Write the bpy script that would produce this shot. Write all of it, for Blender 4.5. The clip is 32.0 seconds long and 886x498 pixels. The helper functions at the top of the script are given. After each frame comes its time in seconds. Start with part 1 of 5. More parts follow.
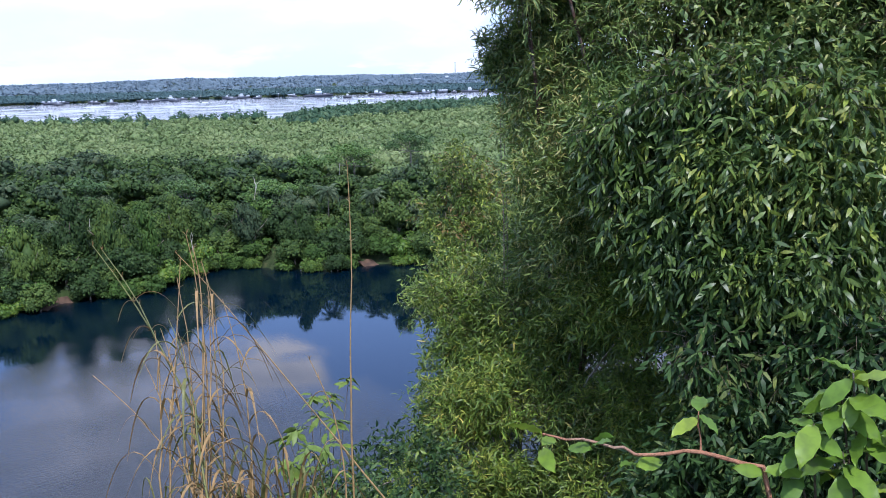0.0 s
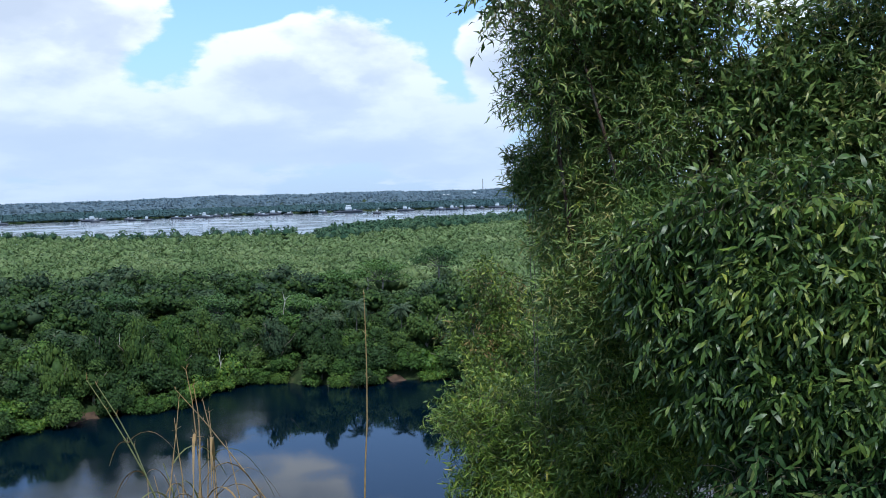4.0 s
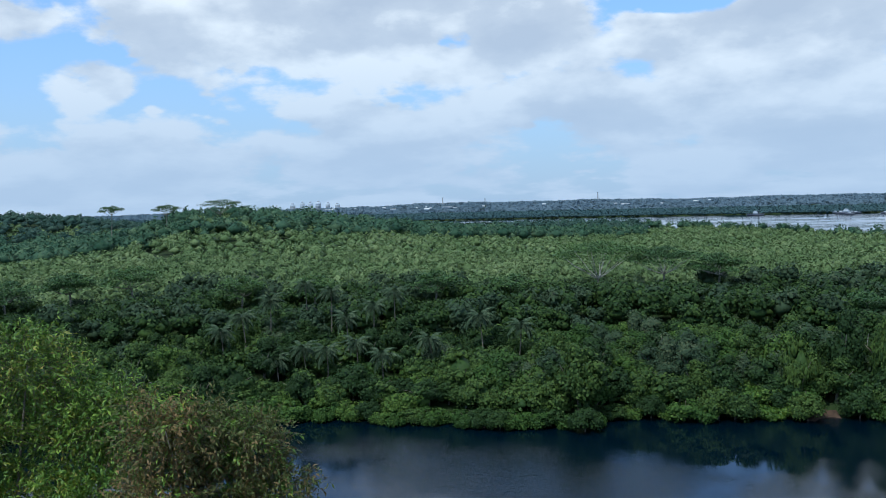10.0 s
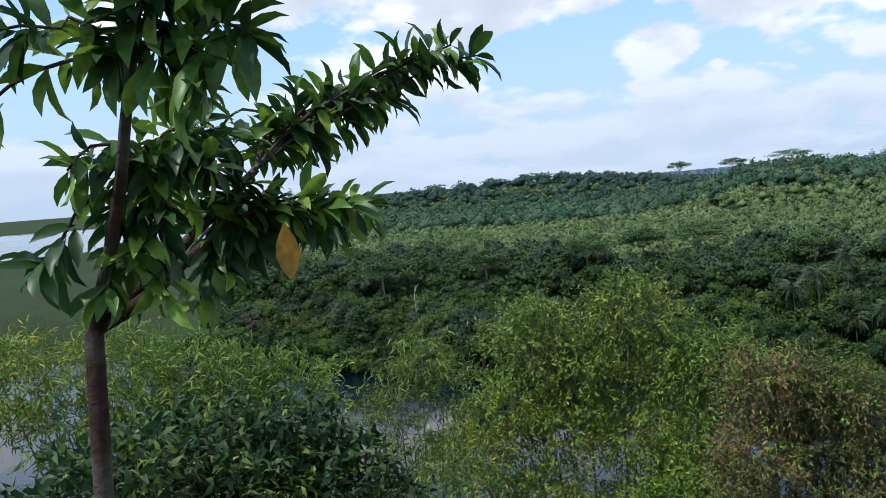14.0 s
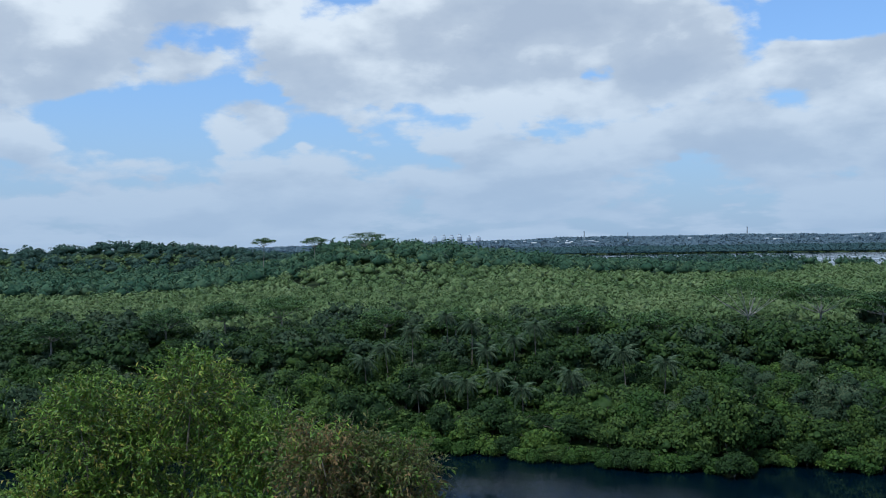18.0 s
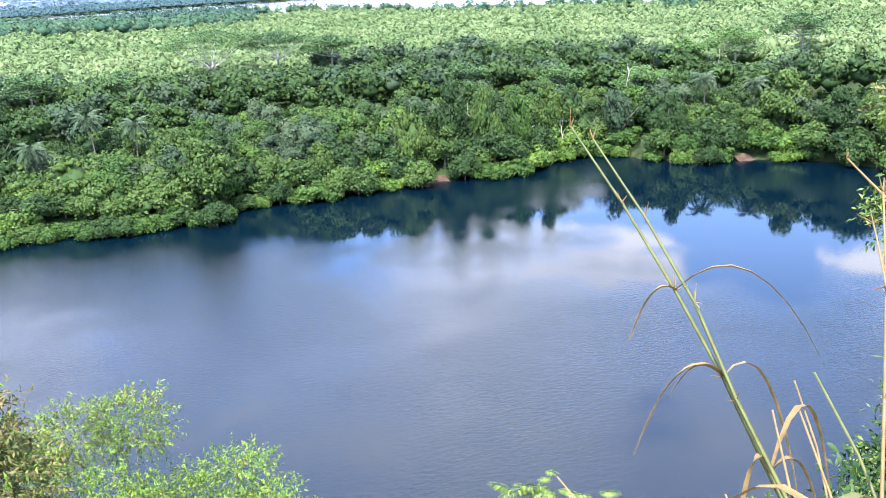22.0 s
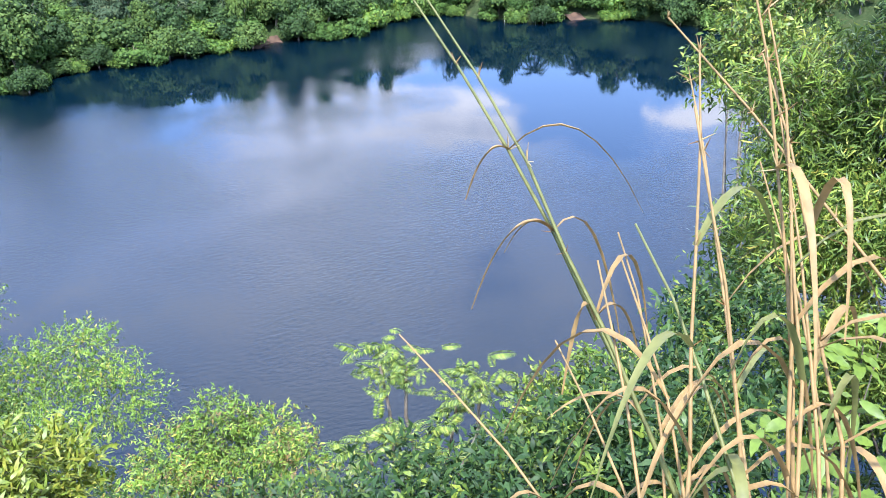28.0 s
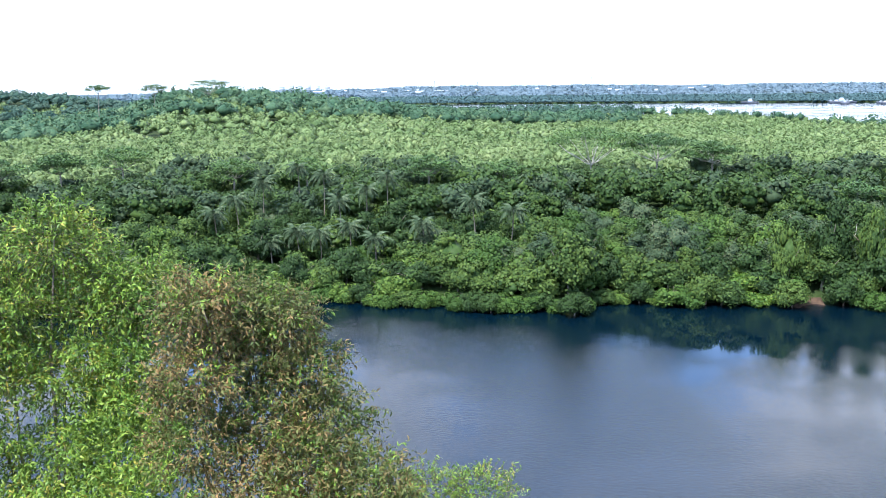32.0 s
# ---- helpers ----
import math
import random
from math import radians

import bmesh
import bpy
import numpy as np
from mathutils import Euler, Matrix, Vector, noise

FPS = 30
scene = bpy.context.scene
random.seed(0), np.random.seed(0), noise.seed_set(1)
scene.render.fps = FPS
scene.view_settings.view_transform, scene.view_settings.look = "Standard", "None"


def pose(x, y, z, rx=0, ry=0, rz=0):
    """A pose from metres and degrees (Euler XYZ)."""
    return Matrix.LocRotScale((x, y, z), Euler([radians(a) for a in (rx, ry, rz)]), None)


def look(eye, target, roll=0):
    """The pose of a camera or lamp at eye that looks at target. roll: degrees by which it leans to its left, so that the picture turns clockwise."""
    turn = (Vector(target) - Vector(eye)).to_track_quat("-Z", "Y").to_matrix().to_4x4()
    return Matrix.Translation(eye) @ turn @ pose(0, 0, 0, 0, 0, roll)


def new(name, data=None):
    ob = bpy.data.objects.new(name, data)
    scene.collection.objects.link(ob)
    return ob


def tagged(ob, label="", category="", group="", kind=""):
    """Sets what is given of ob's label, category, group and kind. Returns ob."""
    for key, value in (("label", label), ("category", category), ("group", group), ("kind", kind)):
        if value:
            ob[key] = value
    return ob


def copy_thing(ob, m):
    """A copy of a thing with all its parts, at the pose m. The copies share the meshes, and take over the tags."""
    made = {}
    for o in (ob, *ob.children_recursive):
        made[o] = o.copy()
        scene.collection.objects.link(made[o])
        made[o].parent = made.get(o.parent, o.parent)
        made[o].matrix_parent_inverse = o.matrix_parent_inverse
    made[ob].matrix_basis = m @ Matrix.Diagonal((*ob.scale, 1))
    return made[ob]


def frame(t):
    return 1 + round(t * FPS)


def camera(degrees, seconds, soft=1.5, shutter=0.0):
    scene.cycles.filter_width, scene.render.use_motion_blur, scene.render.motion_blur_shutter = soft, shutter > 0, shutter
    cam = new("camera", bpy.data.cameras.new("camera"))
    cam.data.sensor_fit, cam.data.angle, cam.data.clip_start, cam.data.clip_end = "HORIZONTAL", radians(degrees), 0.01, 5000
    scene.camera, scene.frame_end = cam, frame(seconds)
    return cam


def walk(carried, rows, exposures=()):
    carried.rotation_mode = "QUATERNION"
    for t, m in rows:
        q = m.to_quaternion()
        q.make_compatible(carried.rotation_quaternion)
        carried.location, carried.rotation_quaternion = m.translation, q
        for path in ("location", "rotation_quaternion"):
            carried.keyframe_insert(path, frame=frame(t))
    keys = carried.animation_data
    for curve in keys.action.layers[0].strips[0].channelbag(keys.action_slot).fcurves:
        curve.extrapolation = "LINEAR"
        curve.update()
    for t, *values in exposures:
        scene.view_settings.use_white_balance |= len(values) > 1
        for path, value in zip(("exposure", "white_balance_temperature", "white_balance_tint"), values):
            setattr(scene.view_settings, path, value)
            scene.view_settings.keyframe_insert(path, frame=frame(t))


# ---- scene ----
# A lookout over a flooded quarry: lake, wooded far bank, a strait and a far coast.
EYE = 45.0  # height of the lookout's eye level over the lake


def sight(az, el, r):
    """A place seen from the lookout: degrees to the right of +Y, degrees above the level, metres."""
    a, e = radians(az), radians(el)
    return Vector((r * math.sin(a) * math.cos(e), r * math.cos(a) * math.cos(e), EYE + r * math.sin(e)))


STAND = Vector((-1.3, -2.3, 44.88))  # where the walk begins, a few steps back from the edge


def from_stand(az, el, r):
    """The same place as sight() names it, for headings and distances taken from the walk's first stand."""
    d = STAND + (sight(az, el, r) - Vector((0, 0, EYE))) - Vector((0, 0, EYE))
    return math.degrees(math.atan2(d.x, d.y)), math.degrees(math.asin(d.z / d.length)), d.length


# seconds, x, y, z, heading, pitch, tilt
PATH = [
    (0.0, -1.300, -2.280, 44.880, 42.44, -11.18, 1.47),
    (0.5, -1.283, -2.285, 44.885, 44.15, -11.17, 1.16),
    (1.0, -1.282, -2.299, 44.888, 47.16, -10.63, 1.24),
    (1.5, -1.297, -2.313, 44.890, 47.88, -9.42, 1.90),
    (2.0, -1.315, -2.320, 44.889, 46.88, -8.39, 1.51),
    (2.5, -1.319, -2.316, 44.886, 44.48, -7.03, 1.03),
    (3.0, -1.306, -2.304, 44.881, 42.41, -5.85, 1.38),
    (3.5, -1.287, -2.290, 44.876, 41.77, -4.41, 1.88),
    (5.5, 0.448, 0.016, 45.000, 36.71, -2.95, -0.00),
    (6.0, 0.451, 0.091, 45.000, 35.05, -2.37, -0.16),
    (6.5, 0.441, 0.156, 45.000, 30.90, -1.90, 0.42),
    (7.0, 0.394, 0.167, 45.000, 24.50, -0.93, 0.14),
    (7.5, 0.307, 0.103, 45.000, 21.44, -1.34, -0.49),
    (8.0, 0.204, 0.006, 45.000, 20.08, -2.56, -0.86),
    (8.5, 0.103, -0.059, 45.000, 14.93, -3.10, -0.21),
    (9.0, 0.012, -0.043, 45.000, 5.33, -3.13, 0.61),
    (9.5, -0.056, 0.023, 45.000, -2.59, -3.39, 0.73),
    (10.0, -0.097, 0.061, 45.000, -4.75, -3.05, 1.35),
    (10.5, -0.124, 0.038, 45.000, -7.65, -2.84, 1.76),
    (11.0, -0.157, -0.010, 45.000, -13.87, -3.02, 2.46),
    (11.5, -0.214, -0.049, 45.000, -17.79, -4.52, 2.24),
    (12.0, -0.284, -0.098, 45.000, -25.53, -5.44, 3.13),
    (12.5, -0.344, -0.156, 45.000, -31.00, -7.75, 2.76),
    (13.0, -0.410, -0.181, 45.000, -36.21, -6.85, 4.05),
    (13.5, -0.489, -0.165, 45.000, -39.96, -5.83, 4.78),
    (15.5, -0.465, -0.199, 45.000, -35.12, 2.53, 0.67),
    (16.0, -0.463, -0.108, 45.000, -30.53, 3.67, 0.27),
    (16.5, -0.434, -0.054, 45.000, -25.96, 3.66, -0.32),
    (17.0, -0.385, -0.030, 45.000, -20.84, 3.07, -0.57),
    (17.5, -0.352, 0.024, 45.000, -17.26, 1.77, -0.43),
    (18.0, -0.315, 0.158, 45.000, -13.66, -0.73, 1.02),
    (18.5, -0.229, 0.361, 45.000, -9.30, -0.68, 1.80),
    (19.0, -0.128, 0.590, 45.000, -2.00, -3.18, 2.29),
    (19.5, -0.080, 0.798, 44.925, 5.87, -5.07, 2.24),
    (20.0, -0.082, 0.910, 44.850, 12.89, -7.30, 0.83),
    (20.5, -0.112, 0.928, 44.700, 16.38, -11.09, -0.10),
    (21.0, -0.178, 0.959, 44.500, 18.42, -14.98, 1.22),
    (21.5, -0.243, 1.007, 44.400, 18.85, -16.67, 2.27),
    (22.0, -0.271, 1.028, 44.300, 18.67, -17.28, 3.47),
    (22.5, -0.281, 1.036, 44.300, 18.26, -16.79, 3.13),
    (23.0, -0.293, 1.045, 44.300, 18.36, -16.44, 2.61),
    (23.5, -0.306, 1.054, 44.300, 17.50, -16.78, 2.53),
    (24.0, -0.320, 1.065, 44.300, 16.31, -19.29, 1.64),
    (24.5, -0.334, 1.076, 44.300, 16.29, -20.88, 0.32),
    (25.0, -0.341, 1.081, 44.300, 16.46, -23.91, 3.07),
    (25.5, -0.334, 1.075, 44.300, 18.48, -26.37, 3.57),
    (27.5, -0.276, 1.032, 44.300, 26.70, -28.67, 2.09),
    (28.0, -0.267, 1.026, 44.300, 29.21, -26.40, 1.45),
    (28.5, -0.285, 1.039, 44.300, 26.74, -24.49, 1.28),
    (29.0, -0.315, 1.061, 44.300, 23.50, -22.91, 0.69),
    (29.5, -0.339, 1.079, 44.300, 19.93, -22.47, 0.03),
    (30.0, -0.387, 1.047, 44.400, 15.32, -21.23, -0.40),
    (30.5, -0.527, 0.891, 44.500, 8.95, -20.34, 0.23),
    (31.0, -0.688, 0.628, 44.650, 0.33, -18.44, 1.16),
    (31.5, -0.732, 0.318, 44.800, -4.42, -14.77, 1.37),
    (32.0, -0.678, -0.042, 44.950, -4.26, -10.41, 0.57)]
cam = camera(52.6, 32.0, soft=0.4)


def heading(x, y, z, az, pitch, tilt):
    a, p = radians(az), radians(pitch)
    way = Vector((math.sin(a) * math.cos(p), math.cos(a) * math.cos(p), math.sin(p)))
    return look((x, y, z), Vector((x, y, z)) + way, -tilt)


# seconds, stops, kelvin, tint
STOPS = [(0.0, 0.68, 5850, 21), (3.0, 0.32, 5750, 18), (3.5, 0.2, 5850, 12), (5.5, -0.25, 5850, 4), (8.0, -0.3, 5650, 3), (11.0, -0.22, 5700, 3), (12.0, 0.0, 6300, 7),
         (13.0, 0.15, 6400, 11), (13.5, 0.15, 6400, 11), (15.5, -0.5, 5650, 5), (19.0, -0.5, 5700, 4), (20.0, -0.2, 6000, 8), (20.5, 0.3, 6050, 11), (21.0, 0.8, 6100, 14),
         (21.5, 1.5, 6100, 16), (22.0, 2.0, 6100, 16), (23.0, 2.1, 6100, 17), (25.5, 2.1, 6050, 17), (28.0, 1.9, 5900, 17), (29.5, 2.05, 5950, 17), (30.5, 2.1, 6100, 15), (31.0, 2.12, 6100, 15),
         (31.5, 1.9, 6100, 12), (32.0, 1.45, 6150, 11)]
walk(cam, [(t, heading(*rest)) for t, *rest in PATH], exposures=STOPS)

# ---- sky and sun ----
SUN_AZ, SUN_EL = -150.0, 58.0
world = bpy.data.worlds.new("sky")
scene.world = world
world.use_nodes = True
wt = world.node_tree
wt.nodes.clear()


class Graph:
    """Short hand for building node trees."""

    def __init__(self, tree):
        self.tree = tree

    def node(self, kind, **fields):
        n = self.tree.nodes.new(kind)
        for key, value in fields.items():
            if key == "operation":
                n.operation = value
            elif key == "data_type":
                n.data_type = value
            elif key == "blend_type":
                n.blend_type = value
        return n

    def link(self, a, b):
        self.tree.links.new(a, b)

    def put(self, socket, value):
        if isinstance(value, bpy.types.NodeSocket):
            self.link(value, socket)
        else:
            socket.default_value = value

    def math(self, op, a, b=0.0, c=0.0, clamp=False):
        n = self.node("ShaderNodeMath", operation=op)
        n.use_clamp = clamp
        for s, v in zip(n.inputs, (a, b, c)):
            self.put(s, v)
        return n.outputs[0]

    def vmath(self, op, a, b=(0, 0, 0)):
        n = self.node("ShaderNodeVectorMath", operation=op)
        self.put(n.inputs[0], a)
        self.put(n.inputs[1], b)
        return n

    def mix(self, f, a, b):
        n = self.node("ShaderNodeMix", data_type="RGBA")
        self.put(n.inputs[0], f)
        self.put(n.inputs[6], a)
        self.put(n.inputs[7], b)
        return n.outputs[2]

    def noise(self, vec, scale, detail=4.0, rough=0.5):
        n = self.node("ShaderNodeTexNoise")
        if vec is not None:
            self.link(vec, n.inputs["Vector"])
        n.inputs["Scale"].default_value = scale
        n.inputs["Detail"].default_value = detail
        n.inputs["Roughness"].default_value = rough
        return n.outputs[0]

    def ramp(self, fac, stops):
        n = self.node("ShaderNodeValToRGB")
        e = n.color_ramp.elements
        while len(e) < len(stops):
            e.new(0.5)
        for i, (p, col) in enumerate(stops):
            e[i].position = p
            e[i].color = (*col, 1) if len(col) == 3 else col
        self.link(fac, n.inputs[0])
        return n.outputs[0]

    def smooth(self, x, lo, hi, a=0.0, b=1.0):
        n = self.node("ShaderNodeMapRange")
        n.interpolation_type = "SMOOTHSTEP"
        self.put(n.inputs[0], x)
        for s, v in zip((1, 2, 3, 4), (lo, hi, a, b)):
            n.inputs[s].default_value = v
        return n.outputs[0]


def direction(az, el):
    v = sight(az, el, 1.0)
    return (v.x, v.y, v.z - EYE)


g = Graph(wt)
coords = g.node("ShaderNodeTexCoord").outputs["Generated"]
xyz = g.node("ShaderNodeSeparateXYZ")
g.link(coords, xyz.inputs[0])
zup = g.math("MAXIMUM", xyz.outputs[2], 0.0)
heap = g.node("ShaderNodeCombineXYZ")
g.link(xyz.outputs[0], heap.inputs[0])
g.link(xyz.outputs[1], heap.inputs[1])
g.link(g.math("MULTIPLY", g.math("POWER", zup, 0.75), 1.7), heap.inputs[2])
heaps = heap.outputs[0]
# heaped clouds, with openings of blue between them
cover = g.noise(heaps, 4.2, 12.0, 0.54)
above = g.noise(g.vmath("ADD", heaps, (0, 0, 0.045)).outputs[0], 4.2, 6.0, 0.5)
lit = g.math("MULTIPLY", g.math("SUBTRACT", cover, above), 1.5)
for az, el, size, amount in ((32, 25.5, 0.08, -0.15), (22, 20, 0.18, 0.24), (6, 27, 0.2, 0.16), (22, 34, 0.35, 0.14), (46, 26, 0.12, 0.12), (-12, 30, 0.3, 0.1), (-16, 26, 0.2, 0.1), (-45, 14, 0.2, 0.1)):
    gap = g.vmath("DISTANCE", coords, direction(az, el)).outputs["Value"]
    cover = g.math("ADD", cover, g.smooth(gap, 0.0, size, amount, 0.0))
# heaps (+) and openings (-): heading, height angle, half width, half height, amount
turn = g.math("MULTIPLY", g.math("ARCTAN2", xyz.outputs[0], xyz.outputs[1]), 57.2958)
lift = g.math("MULTIPLY", g.math("ARCSINE", xyz.outputs[2]), 57.2958)
for az, el, w, h, amount in ((15.5, 10.0, 10, 4.6, 0.24), (33, 8.0, 9.5, 4.0, 0.24), (45.2, 8.6, 4.0, 4.2, 0.26), (-6, 11.5, 12, 5.0, 0.22), (-33, 16.5, 13, 4.5, 0.24), (-14, 12, 9, 4.2, 0.18), (-26.5, 7.3, 3.8, 2.2, 0.20), (-22, 9, 32, 9, 0.07), (-34, 10.5, 8, 3.2, 0.16), (29.5, 18.6, 7.5, 3.4, 0.22), (20, 5.0, 40, 3.5, 0.10),
                            (28.6, 12.4, 4.5, 2.8, -0.30), (40.5, 13.8, 9, 3.0, -0.34), (11, 12.6, 5.5, 2.4, -0.34), (-16, 17.6, 6.0, 2.6, -0.26), (17, 15.8, 5, 1.8, -0.26), (2.5, 18.0, 6, 2.4, -0.20), (-3.5, 10.2, 2.2, 1.6, -0.14)):
    u = g.math("DIVIDE", g.math("SUBTRACT", turn, az), w)
    v = g.math("DIVIDE", g.math("SUBTRACT", lift, el), h)
    away = g.math("ADD", g.math("MULTIPLY", u, u), g.math("MULTIPLY", v, v))
    cover = g.math("ADD", cover, g.smooth(away, 0.0, 1.0, amount, 0.0))
puffs = g.node("ShaderNodeTexVoronoi")
g.link(heaps, puffs.inputs["Vector"])
puffs.inputs["Scale"].default_value = 22.0
puffs.inputs["Detail"].default_value = 2.0
cover = g.math("ADD", cover, g.smooth(puffs.outputs["Distance"], 0.0, 0.8, 0.035, -0.05))
low = g.smooth(zup, 0.03, 0.12, 0.10, 0.0)
cover = g.math("ADD", cover, low)
mask = g.smooth(cover, 0.465, 0.535)
shade = g.noise(heaps, 7.5, 7.0, 0.55)
thick = g.smooth(cover, 0.47, 0.75)
tone = g.math("ADD", g.math("ADD", g.math("MULTIPLY", thick, -0.16), lit), g.math("MULTIPLY", shade, 0.50))
cloud = g.ramp(g.math("ADD", tone, g.smooth(zup, 0.30, 0.46, 0.44, 1.0)), [(0.40, (0.64, 0.70, 0.82)), (0.55, (0.74, 0.79, 0.89)), (0.72, (1.12, 1.13, 1.16))])
nishita = g.node("ShaderNodeTexSky")
nishita.sky_type = "NISHITA"
nishita.sun_disc = False
nishita.sun_elevation = radians(SUN_EL)
nishita.sun_rotation = radians(SUN_AZ)
nishita.altitude = 50
nishita.air_density = 1.0
nishita.dust_density = 1.2
nishita.ozone_density = 2.0
blue = g.mix(0.28, g.vmath("MULTIPLY", nishita.outputs[0], (0.122, 0.180, 0.245)).outputs[0], (0.75, 0.84, 0.95, 1))
skycol = g.mix(mask, blue, cloud)
haze = g.smooth(zup, 0.0, 0.24, 0.82, 0.0)
skycol = g.mix(haze, skycol, (0.56, 0.69, 0.88, 1))
back = g.node("ShaderNodeBackground")
g.link(skycol, back.inputs[0])
back.inputs[1].default_value = 1.0
g.link(back.outputs[0], g.node("ShaderNodeOutputWorld").inputs[0])

sun = new("sun", bpy.data.lights.new("sun", "SUN"))
sun.data.energy, sun.data.angle, sun.data.color = 3.7, radians(1.5), (1.0, 0.965, 0.90)
sun_from = Vector(direction(SUN_AZ, SUN_EL))
sun.matrix_world = look(sun_from * 100, (0, 0, 0))


# ---- materials ----
def material(name):
    m = bpy.data.materials.new(name)
    m.use_nodes = True
    m.node_tree.nodes.clear()
    return m, Graph(m.node_tree)


def finish(m, q, color, rough=0.6, bump=None, bump_dist=0.01, spec=0.3, thin=0.0, metal=0.0):
    p = q.node("ShaderNodeBsdfPrincipled")
    q.put(p.inputs["Base Color"], color)
    q.put(p.inputs["Roughness"], rough)
    p.inputs["Specular IOR Level"].default_value = spec
    p.inputs["Metallic"].default_value = metal
    if bump is not None:
        b = q.node("ShaderNodeBump")
        b.inputs["Distance"].default_value = bump_dist
        q.link(bump, b.inputs["Height"])
        q.link(b.outputs[0], p.inputs["Normal"])
    out = p.outputs[0]
    if thin:
        tr = q.node("ShaderNodeBsdfTranslucent")
        q.put(tr.inputs[0], color)
        mx = q.node("ShaderNodeMixShader")
        mx.inputs[0].default_value = thin
        q.link(out, mx.inputs[1])
        q.link(tr.outputs[0], mx.inputs[2])
        out = mx.outputs[0]
    q.link(out, q.node("ShaderNodeOutputMaterial").inputs[0])
    return m


def leaf_material(name, stops, rough=0.5, thin=0.3, patch=0.0, patch_scale=0.05, spec=0.35, each=0.0, grain=1.0):
    """Leaves that differ one by one, and in patches."""
    m, q = material(name)
    geo = q.node("ShaderNodeNewGeometry")
    pick = geo.outputs["Random Per Island"]
    co = q.node("ShaderNodeTexCoord").outputs["Object"]
    if grain < 1:
        pick = q.math("MULTIPLY_ADD", pick, grain, 0.5 - 0.5 * grain)
    if patch:
        big = q.smooth(q.noise(co, patch_scale, 3.0), 0.3, 0.7, -patch, patch)
        pick = q.math("ADD", pick, big, clamp=True)
    if each:
        own = q.node("ShaderNodeObjectInfo").outputs["Random"]
        pick = q.math("ADD", pick, q.smooth(own, 0.0, 1.0, -each, each), clamp=True)
    col = q.ramp(pick, stops)
    fine = q.noise(co, 40.0 if patch_scale > 0.5 else 1.5, 2.0)
    col = q.mix(q.smooth(fine, 0.35, 0.7, 0.0, 0.35), col, (0.02, 0.035, 0.01, 1))
    return finish(m, q, col, rough, spec=spec, thin=thin)


def bark_material(name, a, b, scale=14.0):
    m, q = material(name)
    co = q.node("ShaderNodeTexCoord").outputs["Object"]
    n1, n2 = q.noise(co, scale, 6.0, 0.65), q.noise(co, scale * 0.15, 3.0)
    col = q.mix(q.smooth(n1, 0.3, 0.7), (*a, 1), (*b, 1))
    col = q.mix(q.smooth(n2, 0.45, 0.7, 0, 0.5), col, (0.18, 0.19, 0.15, 1))
    return finish(m, q, col, 0.9, bump=n1, bump_dist=0.02, spec=0.15)


def plain_material(name, a, b, scale, rough=0.8, spec=0.3, bump=0.0):
    m, q = material(name)
    co = q.node("ShaderNodeTexCoord").outputs["Object"]
    n = q.noise(co, scale, 5.0, 0.6)
    col = q.mix(q.smooth(n, 0.3, 0.7), (*a, 1), (*b, 1))
    return finish(m, q, col, rough, bump=n if bump else None, bump_dist=bump or 0.01, spec=spec)


M_BARK = bark_material("grey_brown_bark", (0.10, 0.08, 0.06), (0.22, 0.19, 0.15))
M_PALE = bark_material("pale_bark", (0.30, 0.28, 0.24), (0.48, 0.45, 0.40), 6.0)
M_TWIG = bark_material("twig_bark", (0.06, 0.045, 0.03), (0.12, 0.09, 0.06), 30.0)
M_DARKBARK = bark_material("dark_red_brown_bark", (0.035, 0.02, 0.014), (0.07, 0.04, 0.028), 25.0)
M_PALMBARK = bark_material("grey_palm_bark", (0.13, 0.12, 0.10), (0.24, 0.22, 0.18), 6.0)
M_REDTWIG = bark_material("red_twig_bark", (0.20, 0.09, 0.05), (0.32, 0.16, 0.09), 30.0)
M_DARKLEAF = leaf_material("dark_acacia_leaf", [(0, (0.046, 0.089, 0.019)), (0.5, (0.107, 0.167, 0.037)), (0.85, (0.218, 0.272, 0.065)), (1, (0.326, 0.295, 0.097))], 0.45, 0.18, 0.2, 0.8, spec=0.3)
# green darkened to paint in the shade deep inside the thickets
M_SHADE = leaf_material("shade_darkened_leaf", [(0, (0.012, 0.034, 0.01)), (0.6, (0.03, 0.068, 0.018)), (0.93, (0.06, 0.115, 0.028)), (1, (0.11, 0.14, 0.04))], 0.5, 0.18, 0.2, 0.8, spec=0.2)
M_GREENLEAF = leaf_material("light_acacia_leaf", [(0, (0.069, 0.140, 0.019)), (0.55, (0.138, 0.233, 0.030)), (0.9, (0.241, 0.344, 0.045)), (1, (0.368, 0.311, 0.057))], 0.5, 0.2, 0.2, 0.5, spec=0.25)
M_BROWNLEAF = leaf_material("withering_acacia_leaf", [(0, (0.076, 0.108, 0.027)), (0.45, (0.130, 0.140, 0.038)), (0.75, (0.189, 0.135, 0.052)), (1, (0.270, 0.165, 0.067))], 0.6, 0.22, 0.35, 0.5, spec=0.2)
M_LUSH = leaf_material("lush_shrub_leaf", [(0, (0.046, 0.086, 0.015)), (0.55, (0.101, 0.160, 0.024)), (0.9, (0.208, 0.270, 0.039)), (1, (0.288, 0.312, 0.055))], 0.45, 0.2, 0.2, 0.7, spec=0.25)
M_BRIGHT = leaf_material("young_yellow_green_leaf", [(0.0, (0.096, 0.150, 0.016)), (0.7, (0.180, 0.225, 0.023)), (1.0, (0.264, 0.270, 0.038))], 0.45, 0.25, 0.2, 0.7)
